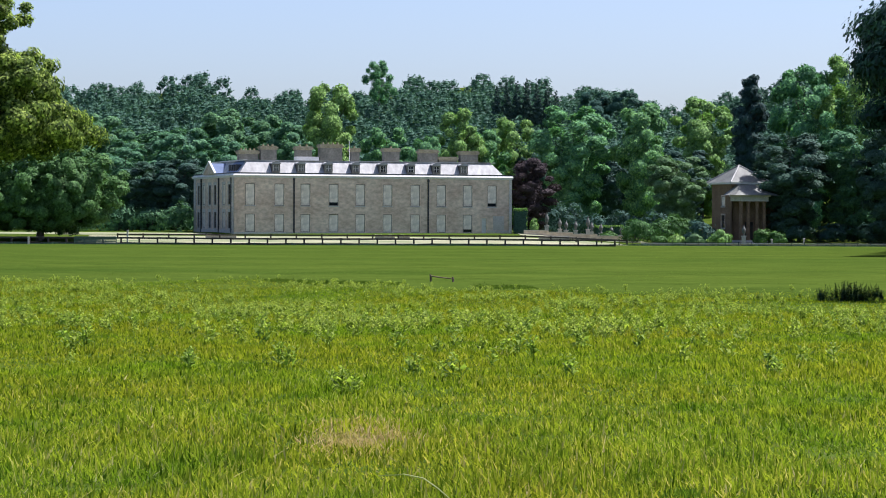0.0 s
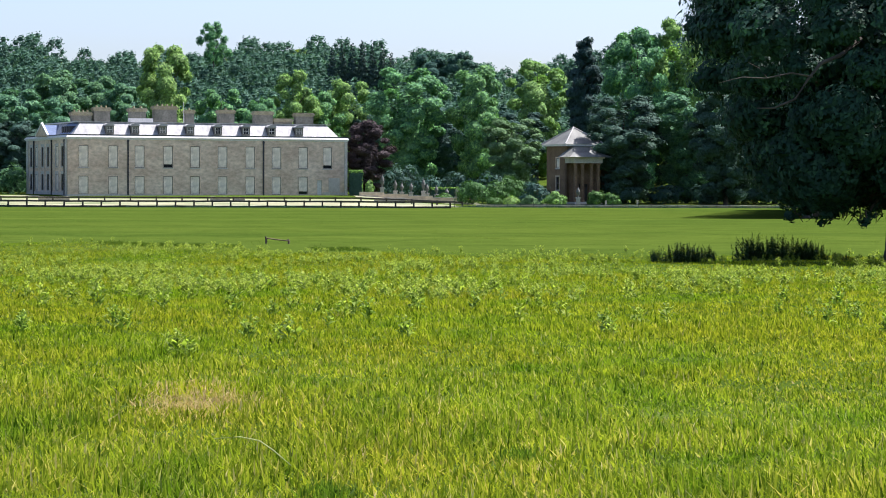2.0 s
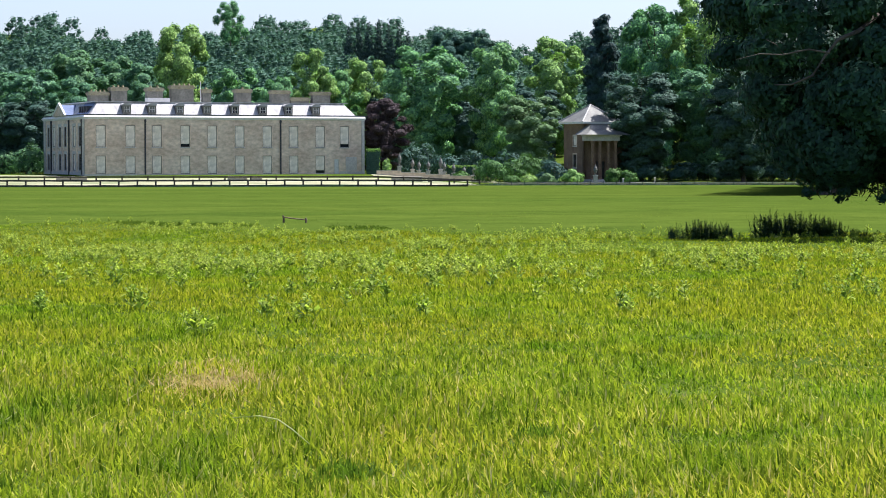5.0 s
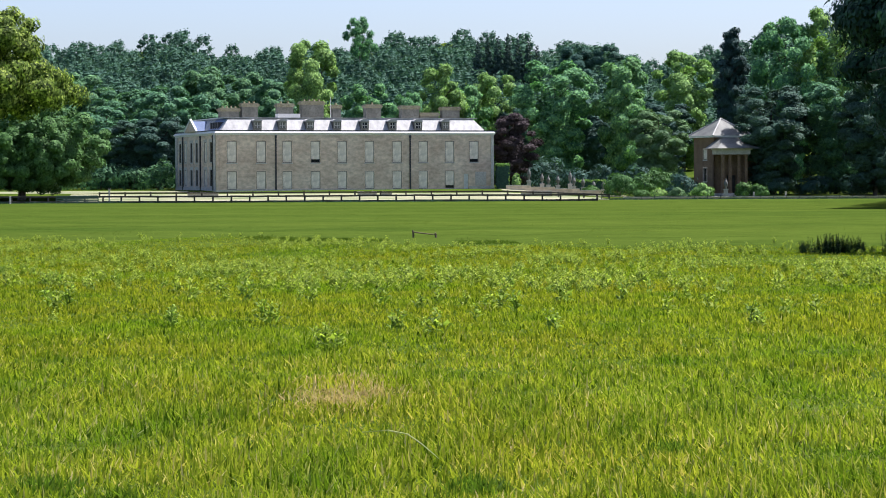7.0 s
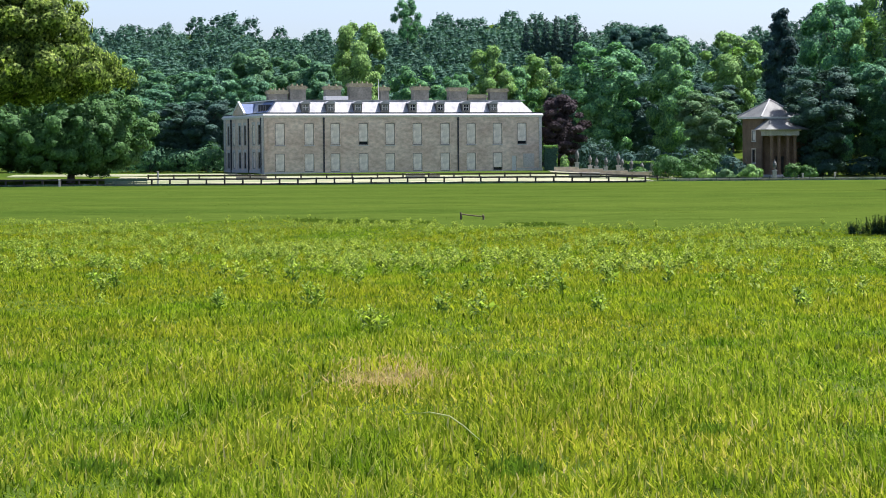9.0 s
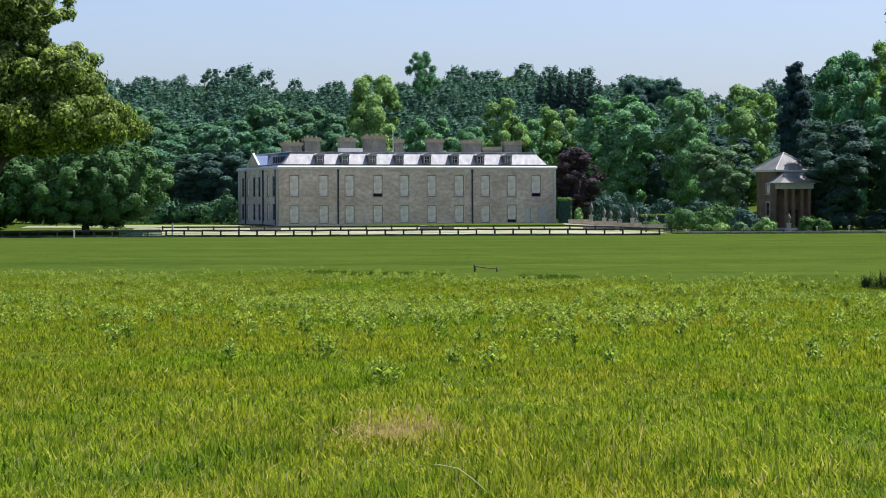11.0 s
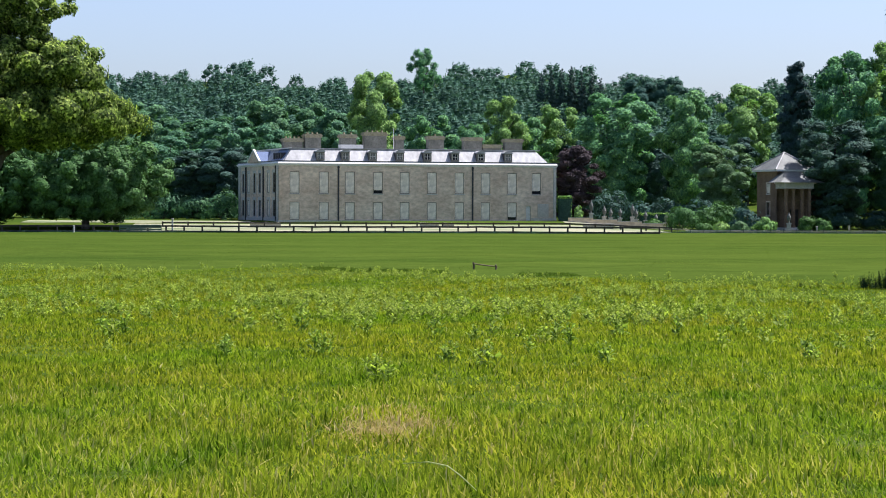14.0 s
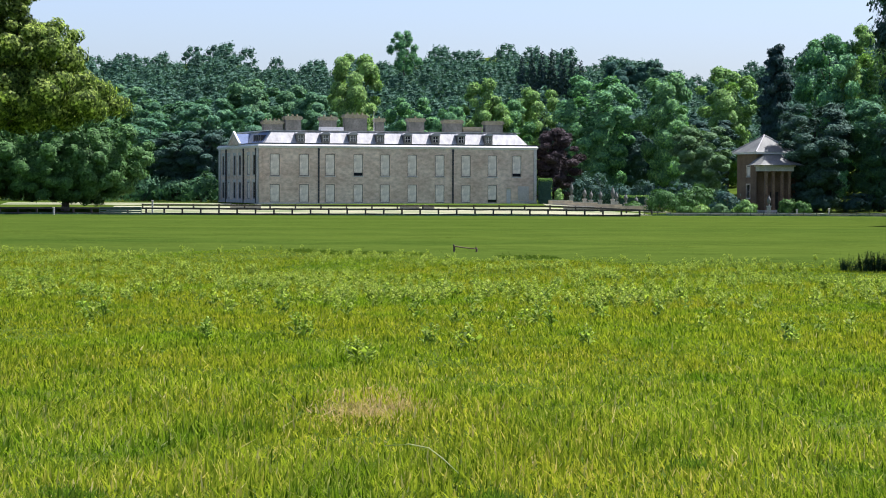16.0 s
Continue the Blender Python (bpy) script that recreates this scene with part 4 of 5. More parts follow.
clipped_hedge(39.0, 44.5, 499, 501, 2.9, LEAF_LIGHT, "low clipped hedge with sunlight painted into its flat top")


def bush(x, y, h, w, leaf, label, seed):
    rng = np.random.default_rng(seed)
    root = tagged(new("shrub"), label, "shrub")
    P, N = crown_points(lobed_crown("bush", rng), int(900 * max(1, w / 5)), rng, 0.75)
    V, F = leaf_sprays(P * (w, w, h), N, 0.26, rng)
    part("foliage", quick_mesh("foliage", V, F, np.full(len(F), 3), leaf), leaf, root)
    bm = bmesh.new()
    for k in range(5):
        limb(bm, [(0, 0, -0.2), (0.12 * w * math.cos(k * 1.3), 0.12 * w * math.sin(k * 1.3), h * 0.3), (0.25 * w * math.cos(k * 1.3), 0.25 * w * math.sin(k * 1.3), h * 0.7)], [0.08, 0.05, 0.02], 5)
    part("stems", bm, BARK, root)
    root.matrix_basis = Matrix.Translation((x, y, gz(x, y)))


for k, (x, y, h, w, leaf, label) in enumerate((
    (45.6, 482, 4.6, 6.6, LEAF_SHRUB, "rounded green laurel shrub"), (50.5, 484, 4.4, 5.2, LEAF_SHRUB, "loose mid-green garden shrub"), (54.0, 486, 5.4, 5.6, LEAF_SHRUB, "loose mid-green garden shrub"),
    (57.6, 479, 4.6, 7.0, LEAF_DARK, "dark spreading evergreen shrub"), (60.5, 474, 2.7, 4.4, LEAF_LIGHT, "low light green garden shrub"), (52.0, 474, 1.9, 3.6, LEAF_LIGHT, "low light green garden shrub"),
    (55.5, 473, 1.8, 3.6, LEAF_GREY, "low rounded grey-green shrub"), (68.2, 472, 3.0, 3.6, LEAF_SHRUB, "mid-green shrub by the lodge porch"), (48.8, 473, 1.6, 3.2, LEAF_SHRUB, "low green garden shrub"),
    (71.0, 471, 2.4, 3.4, LEAF_SHRUB, "low light green garden shrub"), (26.0, 487, 3.4, 1.6, LEAF_LIGHT, "slender light green shrub"), (40.5, 488, 1.8, 3.6, LEAF_SHRUB, "low green garden shrub"))):
    bush(x, y, h, w, leaf, label, 300 + k)


def iron_rail(x0, x1, y):
    """Dark iron park railing."""
    root = tagged(new("park_railing"), "dark iron park railing under the trees", "railing")
    n = int((x1 - x0) / 2.4)
    for k in range(n + 1):
        x = x0 + (x1 - x0) * k / n
        part("post", boxes((x - 0.05, x + 0.05, y - 0.05, y + 0.05, gz(x, y) - 0.3, gz(x, y) + 0.8)), PIPE, root)
        if k < n:
            for z in (0.22, 0.6):
                part("rail", boxes((x + 0.05, x0 + (x1 - x0) * (k + 1) / n - 0.05, y - 0.02, y + 0.02, gz(x, y) + z - 0.03, gz(x, y) + z + 0.03)), PIPE, root)


iron_rail(39.8, 112, 455)


# shrubs under the trees, dark leaf on the right standing in for shade
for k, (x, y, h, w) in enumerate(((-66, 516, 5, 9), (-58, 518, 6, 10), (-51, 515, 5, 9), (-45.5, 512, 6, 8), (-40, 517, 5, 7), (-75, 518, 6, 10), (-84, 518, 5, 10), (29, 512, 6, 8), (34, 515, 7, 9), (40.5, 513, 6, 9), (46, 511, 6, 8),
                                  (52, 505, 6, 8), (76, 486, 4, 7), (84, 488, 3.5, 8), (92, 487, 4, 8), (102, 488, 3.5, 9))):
    bush(x, y, h, w, LEAF_DEEP if x < 0 else LEAF_DARK, "undergrowth beneath the park trees, dark green to carry their shade", 400 + k)


# ---- small things along the left of the fence ----
def feeder(x, y):
    root = tagged(new("field_barrier"), "low green slatted metal field barrier", "barrier")
    z = gz(x, y)
    for k in range(5):
        part("upright", boxes((x + k * 1.85 - 0.06, x + k * 1.85 + 0.06, y - 0.06, y + 0.06, z - 0.3, z + 1.35)), GALVANISED, root)
    for k in range(4):
        for q in (0.12, 0.5, 0.88, 1.22):
            part("slat", boxes((x + k * 1.85 + 0.06, x + (k + 1) * 1.85 - 0.06, y - 0.04, y + 0.02, z + q, z + q + 0.24)), GALVANISED, root)


feeder(-57.4, 444.0)


def marker(x, y, h, material, label):
    root = tagged(new("marker_post"), label, "post")
    part("shaft", boxes((-0.14, 0.14, -0.14, 0.14, -0.4, h - 0.12), bevel=0.02), material, root)
    part("cap", boxes((-0.19, 0.19, -0.19, 0.19, h - 0.12, h), bevel=0.03), material, root)
    root.matrix_basis = Matrix.Translation((x, y, gz(x, y)))


marker(-65.6, 445.0, 1.3, DRESSED, "short pale stone marker post")
marker(-48.9, 452.0, 2.3, DRESSED, "slim pale stone post")
# two pale posts added in place of lit gaps between the trunks
marker(74.0, 459.0, 1.4, DRESSED, "short pale post by the trees standing in for a lit gap")
marker(68.4, 461.0, 1.2, DRESSED, "short pale post by the trees standing in for a lit gap")


urn_pillar(65.3, 476.0, 3.6)
strip("terrace_path", 23, 47, 478.0, 489, GRAVEL, "pale dry terrace path beside the house", "path")
strip("gravel_path", -80, -37, 474.0, 484, GRAVEL, "pale dry path and worn lawn beside the house", "path")


def estate_rail(x0, x1, y):
    """A second, lower rail fence behind the first."""
    root = tagged(new("estate_fence"), "low dark timber rail fence along the drive", "fence")
    n = int((x1 - x0) / 4.5)
    for k in range(n + 1):
        x = x0 + (x1 - x0) * k / n
        part("post", boxes((x - 0.14, x + 0.14, y - 0.1, y + 0.1, gz(x, y) - 0.4, gz(x, y) + 0.95)), TIMBER, root)
        if k < n:
            xb = x0 + (x1 - x0) * (k + 1) / n
            part("rail", solid([(xx, y + dy, gz(xx, y) + zz) for xx in (x + 0.14, xb - 0.14) for dy in (-0.06, 0.06) for zz in (0.62, 0.88)], [(0, 1, 3, 2), (4, 6, 7, 5), (0, 4, 5, 1), (2, 3, 7, 6), (0, 2, 6, 4), (1, 5, 7, 3)]), TIMBER, root)


estate_rail(-52, 42, 464.0)


def fence_grass():
    """Uncut grass along the foot of the park fence, its dark colour standing in for the shadow line."""
    rng = np.random.default_rng(33)
    n = 9000
    x = rng.uniform(-84, 112, n)
    y = np.where(x < 38, 446.6, 454.2) + rng.normal(0, 0.25, n)
    h = rng.uniform(0.2, 0.55, n) * (0.75 + 0.25 * np.sin(x * 0.9))
    tagged(new("fence_grass", blade_field("fence_grass", x, y, h, np.full(n, 0.07), rng, LEAF_DARK)), "uncut grass along the foot of the fence, dark for the shadow line there", "grass", kind="stuff")


low_wall(44, 112, 457.5, 0.35, "low pale stone retaining wall under the trees")


# ---- the great oak on the right, the oak and the spreading tree on the left ----
def lobes_on(centre, radii, count, size, rng, low=-1.0, ragged=0.95):
    """Small lobes spread over the skin of a large one."""
    out = [(tuple(centre), tuple(np.array(radii) * 0.72))]
    for k in range(count):
        z = 1 - 2 * (k + 0.5) / count
        if z < low:
            continue
        r, a = math.sqrt(1 - z * z), k * 2.4 + rng.uniform(-0.2, 0.2)
        s = size * rng.uniform(0.7, 1.3)
        d = rng.uniform(0.78, ragged)
        out.append(((centre[0] + radii[0] * d * r * math.cos(a), centre[1] + radii[1] * d * r * math.sin(a), centre[2] + radii[2] * d * z), (s, s, s * 0.75)))
    return out


def great_tree(name, label, x, y, lobes, n, size, leaf, trunk_pts, trunk_r, seed, limbs=(), dead=(), shell=0.55, inner=0.74):
    rng = np.random.default_rng(seed)
    root = tagged(new(name), label, "tree")
    z = gz(x, y)
    root.matrix_basis = Matrix.Translation((x, y, z))
    bm = bmesh.new()
    limb(bm, trunk_pts, trunk_r, 14)
    for v in bm.verts:
        a = math.atan2(v.co.y, v.co.x)
        k = 1 + 0.07 * math.sin(5 * a + v.co.z) + 0.05 * math.sin(9 * a - 2 * v.co.z)
        v.co.x *= k
        v.co.y *= k
    part("trunk", bm, BARK, root, "thick ridged grey-brown trunk")
    for pts, radii in limbs:
        bm = bmesh.new()
        limb(bm, pts, radii, 8)
        part("limb", bm, BARK, root)
    for pts, radii in dead:
        bm = bmesh.new()
        limb(bm, pts, [r * 0.5 for r in radii], 7)
        part("dead_branch", bm, BARK, root, "bare grey dead branch")
    P, N = crown_points(lobes, n, rng, shell)
    V, F = leaf_sprays(P, N, size, rng)
    V, F = with_inner(V, F, lobes, rng, 1.0, inner)
    part("crown", quick_mesh("crown", V, F, np.full(len(F), 3), leaf), leaf, root)
    return root


def right_oak():
    rng = np.random.default_rng(41)
    lobes = []
    for z, r in ((3.7, 3.6), (3.8, 5.4), (4.4, 6.6), (5.4, 7.2), (6.8, 8.1), (8.8, 9.0), (11.0, 9.5), (13.0, 8.8), (14.8, 7.2), (16.2, 4.0)):
        count = int(r * 2.1)
        for k in range(count):
            a = math.tau * (k + rng.uniform(-0.3, 0.3)) / count + z
            rr = r * rng.uniform(0.86, 1.04)
            s = rng.uniform(1.0, 1.8)
            lobes.append(((rr * math.cos(a), rr * math.sin(a), z + rng.uniform(-0.4, 0.4)), (s, s, s * 0.8)))
    lobes += [((0, 0, 6.5), (6.2, 6.2, 3.2)), ((0, 0, 10.5), (7.0, 7.0, 4.2)), ((-3, 0, 5.0), (4, 4.5, 1.5))]
    limbs = [([(0, 0, 3.0), (-1.9, -1.4, 5.2), (-3.6, -2.8, 7.6), (-5.0, -3.4, 8.6)], [0.55, 0.4, 0.26, 0.1]),
             ([(0, 0, 3.6), (2.4, 0.8, 6.4), (4.6, 1.2, 9.0)], [0.5, 0.36, 0.1]),
             ([(0, 0, 4.2), (0.5, 3.0, 8.0), (1.0, 5.0, 11.0)], [0.5, 0.34, 0.1]),
             ([(0, 0, 4.4), (-0.6, -1.0, 9.0), (0.4, -0.5, 12.5)], [0.55, 0.4, 0.12]),
             ([(0, 0, 2.8), (-2.2, 0.8, 3.4), (-4.0, 1.4, 3.4)], [0.35, 0.24, 0.08])]
    # low boughs that dip towards the grass
    for a, reach, dip in ((3.3, 5.6, 2.1), (3.55, 4.6, 1.8), (3.8, 5.6, 2.25), (4.1, 4.8, 1.85), (4.5, 4.2, 2.1), (4.75, 5.4, 1.8), (5.05, 5.0, 2.1), (2.9, 5.2, 2.2)):
        c, q = math.cos(a), math.sin(a)
        limbs.append(([(c, q, 3.3), (reach * 0.5 * c, reach * 0.5 * q, 3.4), (reach * 0.8 * c, reach * 0.8 * q, 2.8), (reach * c, reach * q, dip)], [0.16, 0.1, 0.06, 0.02]))
        for k in range(4):
            u = 0.62 + 0.13 * k
            lobes.append(((reach * u * c, reach * u * q, 3.25 - 0.9 * (u - 0.55) / 0.45 * (3.5 - dip) / 1.3), (0.3, 0.3, 0.2)))
        # bare twigs hanging under the bough
        for k in range(3):
            u = 0.55 + 0.2 * k + rng.uniform(-0.06, 0.06)
            tx, ty, tz = reach * u * c, reach * u * q, 3.1 - 0.5 * u
            limbs.append(([(tx, ty, tz), (tx + rng.uniform(-0.2, 0.2), ty, tz - 0.4), (tx + rng.uniform(-0.5, 0.1), ty, tz - rng.uniform(0.55, 0.85))], [0.04, 0.03, 0.014]))
    dead = [([(-3.6, -6.2, 10.4), (-4.8, -7.4, 9.6), (-5.8, -7.9, 9.2), (-6.4, -8.0, 8.5), (-7.0, -8.1, 7.6), (-7.9, -7.9, 7.2), (-8.6, -7.6, 7.2)], [0.24, 0.2, 0.17, 0.14, 0.11, 0.08, 0.04]),
            ([(-6.2, -8.0, 8.6), (-7.2, -8.2, 8.75), (-8.4, -8.3, 8.5), (-9.4, -8.2, 8.55), (-10.4, -8.0, 8.3)], [0.1, 0.085, 0.065, 0.045, 0.02]),
            ([(-8.3, -8.3, 8.5), (-8.7, -8.4, 8.95), (-9.2, -8.4, 9.2)], [0.05, 0.035, 0.015])]
    great_tree("oak_tree", "massive old oak with low hanging boughs, its backlit shade painted into dense dark foliage", 31.65, 118.0, lobes, 80000, 0.165, LEAF_OAK,
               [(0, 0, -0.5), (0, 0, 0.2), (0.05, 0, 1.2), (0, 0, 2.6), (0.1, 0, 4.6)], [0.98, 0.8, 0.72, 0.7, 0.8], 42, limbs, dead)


right_oak()


def left_oak():
    rng = np.random.default_rng(51)
    # heights below are over the tree's own foot
    lobes = lobes_on((5.2, -1.5, 13.3), (8.6, 7.5, 2.7), 70, 1.2, rng, ragged=1.2) + lobes_on((-6, 0, 16.4), (10, 9, 5.2), 74, 1.4, rng, ragged=1.2)
    lobes += lobes_on((5.2, -1.5, 17.9), (6.0, 5.5, 2.7), 40, 1.1, rng, ragged=1.2) + lobes_on((0.6, -1.5, 19.0), (6.8, 6.0, 3.4), 44, 1.2, rng, ragged=1.2)
    lobes += lobes_on((1.8, -2, 24.8), (5.6, 4.4, 2.9), 51, 0.9, rng, ragged=1.2) + lobes_on((-7, 0, 26), (7.5, 7, 3.4), 46, 1.1, rng, ragged=1.2) + lobes_on((-4, -3, 13.0), (9, 6, 2.4), 50, 1.2, rng, ragged=1.2)
    limbs = [([(0, 0, 5), (2.5, -0.8, 10), (5.5, -1.6, 14.5), (10.5, -2, 16)], [0.6, 0.45, 0.3, 0.08]), ([(0, 0, 6), (-3, 0, 12), (-8, 0.5, 17)], [0.6, 0.4, 0.1]),
             ([(0, 0, 7), (0.6, -0.6, 16), (2.0, -1.5, 22), (5.4, -2.0, 24.8)], [0.6, 0.42, 0.24, 0.06]), ([(0, 0, 4.5), (3.0, -1, 9.6), (8.0, -2, 12.6)], [0.45, 0.3, 0.08])]
    great_tree("oak_tree", "tall spreading oak with sun flecks and dark gaps painted into yellow-green foliage", -46.6, 250.0, [((c[0] + 1.4, c[1], c[2]), r) for c, r in lobes], 90000, 0.25, LEAF_SUNNY,
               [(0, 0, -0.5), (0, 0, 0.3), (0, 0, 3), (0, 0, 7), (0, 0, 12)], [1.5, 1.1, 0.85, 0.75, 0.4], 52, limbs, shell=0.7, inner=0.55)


# wide leaf range paints sun flecks and shaded gaps into the crown
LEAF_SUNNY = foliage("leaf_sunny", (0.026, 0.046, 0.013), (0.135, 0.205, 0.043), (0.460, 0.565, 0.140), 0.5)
left_oak()


def spreading_tree(name, label, x, y, centre, radii, n, size, leaf, seed, low=0.62):
    rng = np.random.default_rng(seed)
    great_tree(name, label, x, y, lobes_on(centre, radii, 230, 1.15, rng, ragged=1.1) + lobes_on((centre[0], centre[1], centre[2] * low), (radii[0] * 0.9, radii[1] * 0.9, centre[2] * 0.42), 40, 1.5, rng), n, size, leaf,
               [(0, 0, -0.5), (0, 0, 0.2), (0.1, 0, 2.0), (0, 0, 5), (0, 0, 9)], [0.95, 0.75, 0.6, 0.5, 0.2], seed + 1,
               [([(0, 0, 2), (4, 0, 5), (9, 0, 7)], [0.3, 0.2, 0.05]), ([(0, 0, 2), (-4, 0, 5), (-9, 0, 7)], [0.3, 0.2, 0.05])], shell=0.84)


spreading_tree("lime_tree", "broad dark green tree with foliage sweeping low", -65.4, 458.0, (-1.0, 0, 9.3), (16.5, 10, 7.4), 42000, 0.32, LEAF_SHRUB, 61)
spreading_tree("lime_tree", "broad dark green tree with foliage sweeping low", -86.0, 456.0, (0, 0, 9.3), (13, 10, 7.4), 13000, 0.44, LEAF_SHRUB, 63)
# unseen trees behind the great oak, placed to cast the meadow's shadow wedge
for park_x, park_y in ((78.0, 338.0), (82.5, 354.0), (87.0, 371.0), (91.5, 388.0), (96.0, 405.0), (100.5, 421.0), (105.0, 437.0)):
    spreading_tree("park_tree", "full-crowned park tree hidden behind the oak, added for its shadow", park_x, park_y, (0, 0, 14.0), (8.6, 8.6, 9.6), 9000, 0.4, LEAF_DARK, 65, 0.52)


# ---- weeds and grass of the meadow ----
def weed_mesh(name, rng, tall, leaves, leaf_len, material):
    """A thistle or nettle: a stem with whorls of long pointed leaves."""
    V, F = [], []

    def tri(*p):
        i = len(V)
        V.extend(p)
        F.append((i, i + 1, i + 2))
    stems = rng.integers(1, 4)
    for s in range(stems):
        lean = rng.normal(0, 0.12, 2) * tall
        off = rng.normal(0, 0.12, 2) * tall * (s > 0)
        h = tall * rng.uniform(0.75, 1.1)
        at = lambda q: np.array([off[0] + lean[0] * q * q, off[1] + lean[1] * q * q, h * q])
        for q in range(4):
            a, b = at(q / 4), at((q + 1) / 4)
            r = 0.012
            tri(a + (r, 0, 0), a - (r, 0, 0), b)
            tri(a + (0, r, 0), a - (0, r, 0), b)
        for k in range(leaves):
            q = 0.12 + 0.86 * k / leaves
            a = k * 2.4 + rng.uniform(-0.4, 0.4)
            L = leaf_len * (1.15 - 0.65 * q) * rng.uniform(0.75, 1.2)
            o = at(q)
            d = np.array([math.cos(a), math.sin(a), 0])
            side = np.array([-math.sin(a), math.cos(a), 0]) * L * 0.2
            up = np.array([0, 0, 1.0])
            m = o + d * L * 0.5 + up * L * rng.uniform(0.2, 0.65)
            tip = o + d * L + up * L * rng.uniform(0.0, 0.75)
            tri(o, m + side, m - side)
            tri(m + side, tip, m - side)
    return quick_mesh(name, np.array(V), np.array(F), np.full(len(F), 3), material)


def thistles():
    rng = np.random.default_rng(90)
    kinds = [weed_mesh("thistle_plant", np.random.default_rng(900 + k), 0.38, 9, 0.19, LEAF_WEED) for k in range(5)]
    near, far = [], []
    # scattered plants and drifts, thicker towards the crest of the slope
    while len(near) < 255:
        d = rng.uniform(36, 92)
        b = rng.uniform(-0.185, 0.275)
        if rng.uniform() < ((d - 30) / 62) ** 1.2 and math.sin(b * 60 + d * 0.13) + math.sin(b * 23 - d * 0.21) + rng.uniform(-1.2, 1.2) > 0.1:
            near.append((b * d, d, rng.uniform(0.6, 1.25)))
    for b, d, s in ((-0.0793, 53.5, 1.5), (-0.0766, 54.3, 1.2), (-0.0564, 53.5, 1.4), (-0.0301, 51.6, 1.1), (-0.0267, 32.7, 1.0), (-0.0307, 33.5, 0.8), (-0.0217, 33.0, 0.8), (0.0032, 38.0, 1.0), (0.0007, 38.4, 0.8), (0.0181, 36.8, 1.15), (0.0131, 37.2, 0.8), (-0.0139, 75.6, 1.5), (-0.0116, 73.3, 1.3), (0.0066, 75.6, 1.6), (0.0093, 74.0, 1.4), (0.0043, 77.2, 1.2), (0.0410, 47.9, 1.2), (0.0446, 48.6, 1.1), (0.0502, 46.7, 1.2), (0.0687, 53.5, 1.3), (0.0716, 52.4, 1.1), (-0.1353, 49.9, 1.4), (-0.1320, 49.2, 1.1), (-0.1275, 49.9, 1.4), (0.1447, 41.4, 1.1), (0.1604, 43.9, 1.2), (0.1110, 45.3, 1.2), (0.0930, 53.5, 1.2)):
        near.append((b * d, d, s))
    for k, (x, y, s) in enumerate(near):
        ob = tagged(new("thistle", kinds[k % 5]), "pale green leafy thistle growing in the meadow", "thistle", "thistles of the meadow")
        ob.matrix_basis = Matrix.Translation((x, y, gz(x, y))) @ Matrix.Rotation(k * 1.3, 4, "Z") @ Matrix.Scale(s, 4)
    # the far drift, joined
    Vs, count = [], 0
    src = []
    for me in kinds:
        co = np.zeros(len(me.vertices) * 3, np.float32)
        me.vertices.foreach_get("co", co)
        src.append(co.reshape(-1, 3))
    for k in range(4600):
        d = 60 + 120 * rng.uniform() ** 0.9
        x = rng.uniform(-0.19, 0.28) * d
        if d > 160 - 0.7 * x + rng.normal(0, 6):
            continue
        if math.sin(x * 0.35 + d * 0.1) + math.sin(x * 0.9 - d * 0.23) + rng.uniform(-1.6, 1.6) < 0:
            continue
        c = src[k % 5] * rng.uniform(0.6, 1.2)
        a = rng.uniform(0, 6.28)
        Vs.append(np.stack([c[:, 0] * math.cos(a) - c[:, 1] * math.sin(a) + x, c[:, 0] * math.sin(a) + c[:, 1] * math.cos(a) + d, c[:, 2] + gz(x, d)], 1))
    V = np.concatenate(Vs)
    F = np.arange(len(V)).reshape(-1, 3)
    tagged(new("thistle_drift", quick_mesh("thistle_drift", V, F, np.full(len(F), 3), LEAF_WEED)), "drift of pale green thistles on the slope", "thistles", kind="stuff")


thistles()


def nettle_clump(x0, x1, y, depth, tall, seed, thick=30, skew=1.0):
    rng = np.random.default_rng(seed)
    root = tagged(new("nettle_clump"), "upright clump of nettles in the meadow, oak shade put into its leaves", "nettles", "nettle clumps by the oak")
    Vs = []
    n = int((x1 - x0) * depth * thick)
    kinds = []
    for k in range(4):
        me = weed_mesh("nettle", np.random.default_rng(seed * 10 + k), 1.0, 26, 0.2, LEAF_NETTLE)
        co = np.zeros(len(me.vertices) * 3, np.float32)
        me.vertices.foreach_get("co", co)
        kinds.append(co.reshape(-1, 3))
        bpy.data.meshes.remove(me)
    for k in range(n):
        x, d = rng.uniform(x0, x1), y + rng.uniform(-depth / 2, depth / 2)
        u = (x - x0) / (x1 - x0)
        s = tall * (0.55 + 0.45 * math.sin(math.pi * min(1, max(0.05, u)) ** skew) ** 0.5) * rng.uniform(0.7, 1.12)
        c = kinds[k % 4] * (s * 0.8, s * 0.8, s)
        a = rng.uniform(0, 6.28)
        Vs.append(np.stack([c[:, 0] * math.cos(a) - c[:, 1] * math.sin(a) + x, c[:, 0] * math.sin(a) + c[:, 1] * math.cos(a) + d, c[:, 2] + gz(x, d)], 1))
    V = np.concatenate(Vs)
    F = np.arange(len(V)).reshape(-1, 3)
    part("leaves", quick_mesh("leaves", V, F, np.full(len(F), 3), LEAF_NETTLE), LEAF_NETTLE, root)


nettle_clump(20.4, 23.6, 122.5, 1.4, 1.02, 5, 17)
nettle_clump(24.3, 28.4, 120.0, 1.8, 1.25, 6, 22, 0.42)
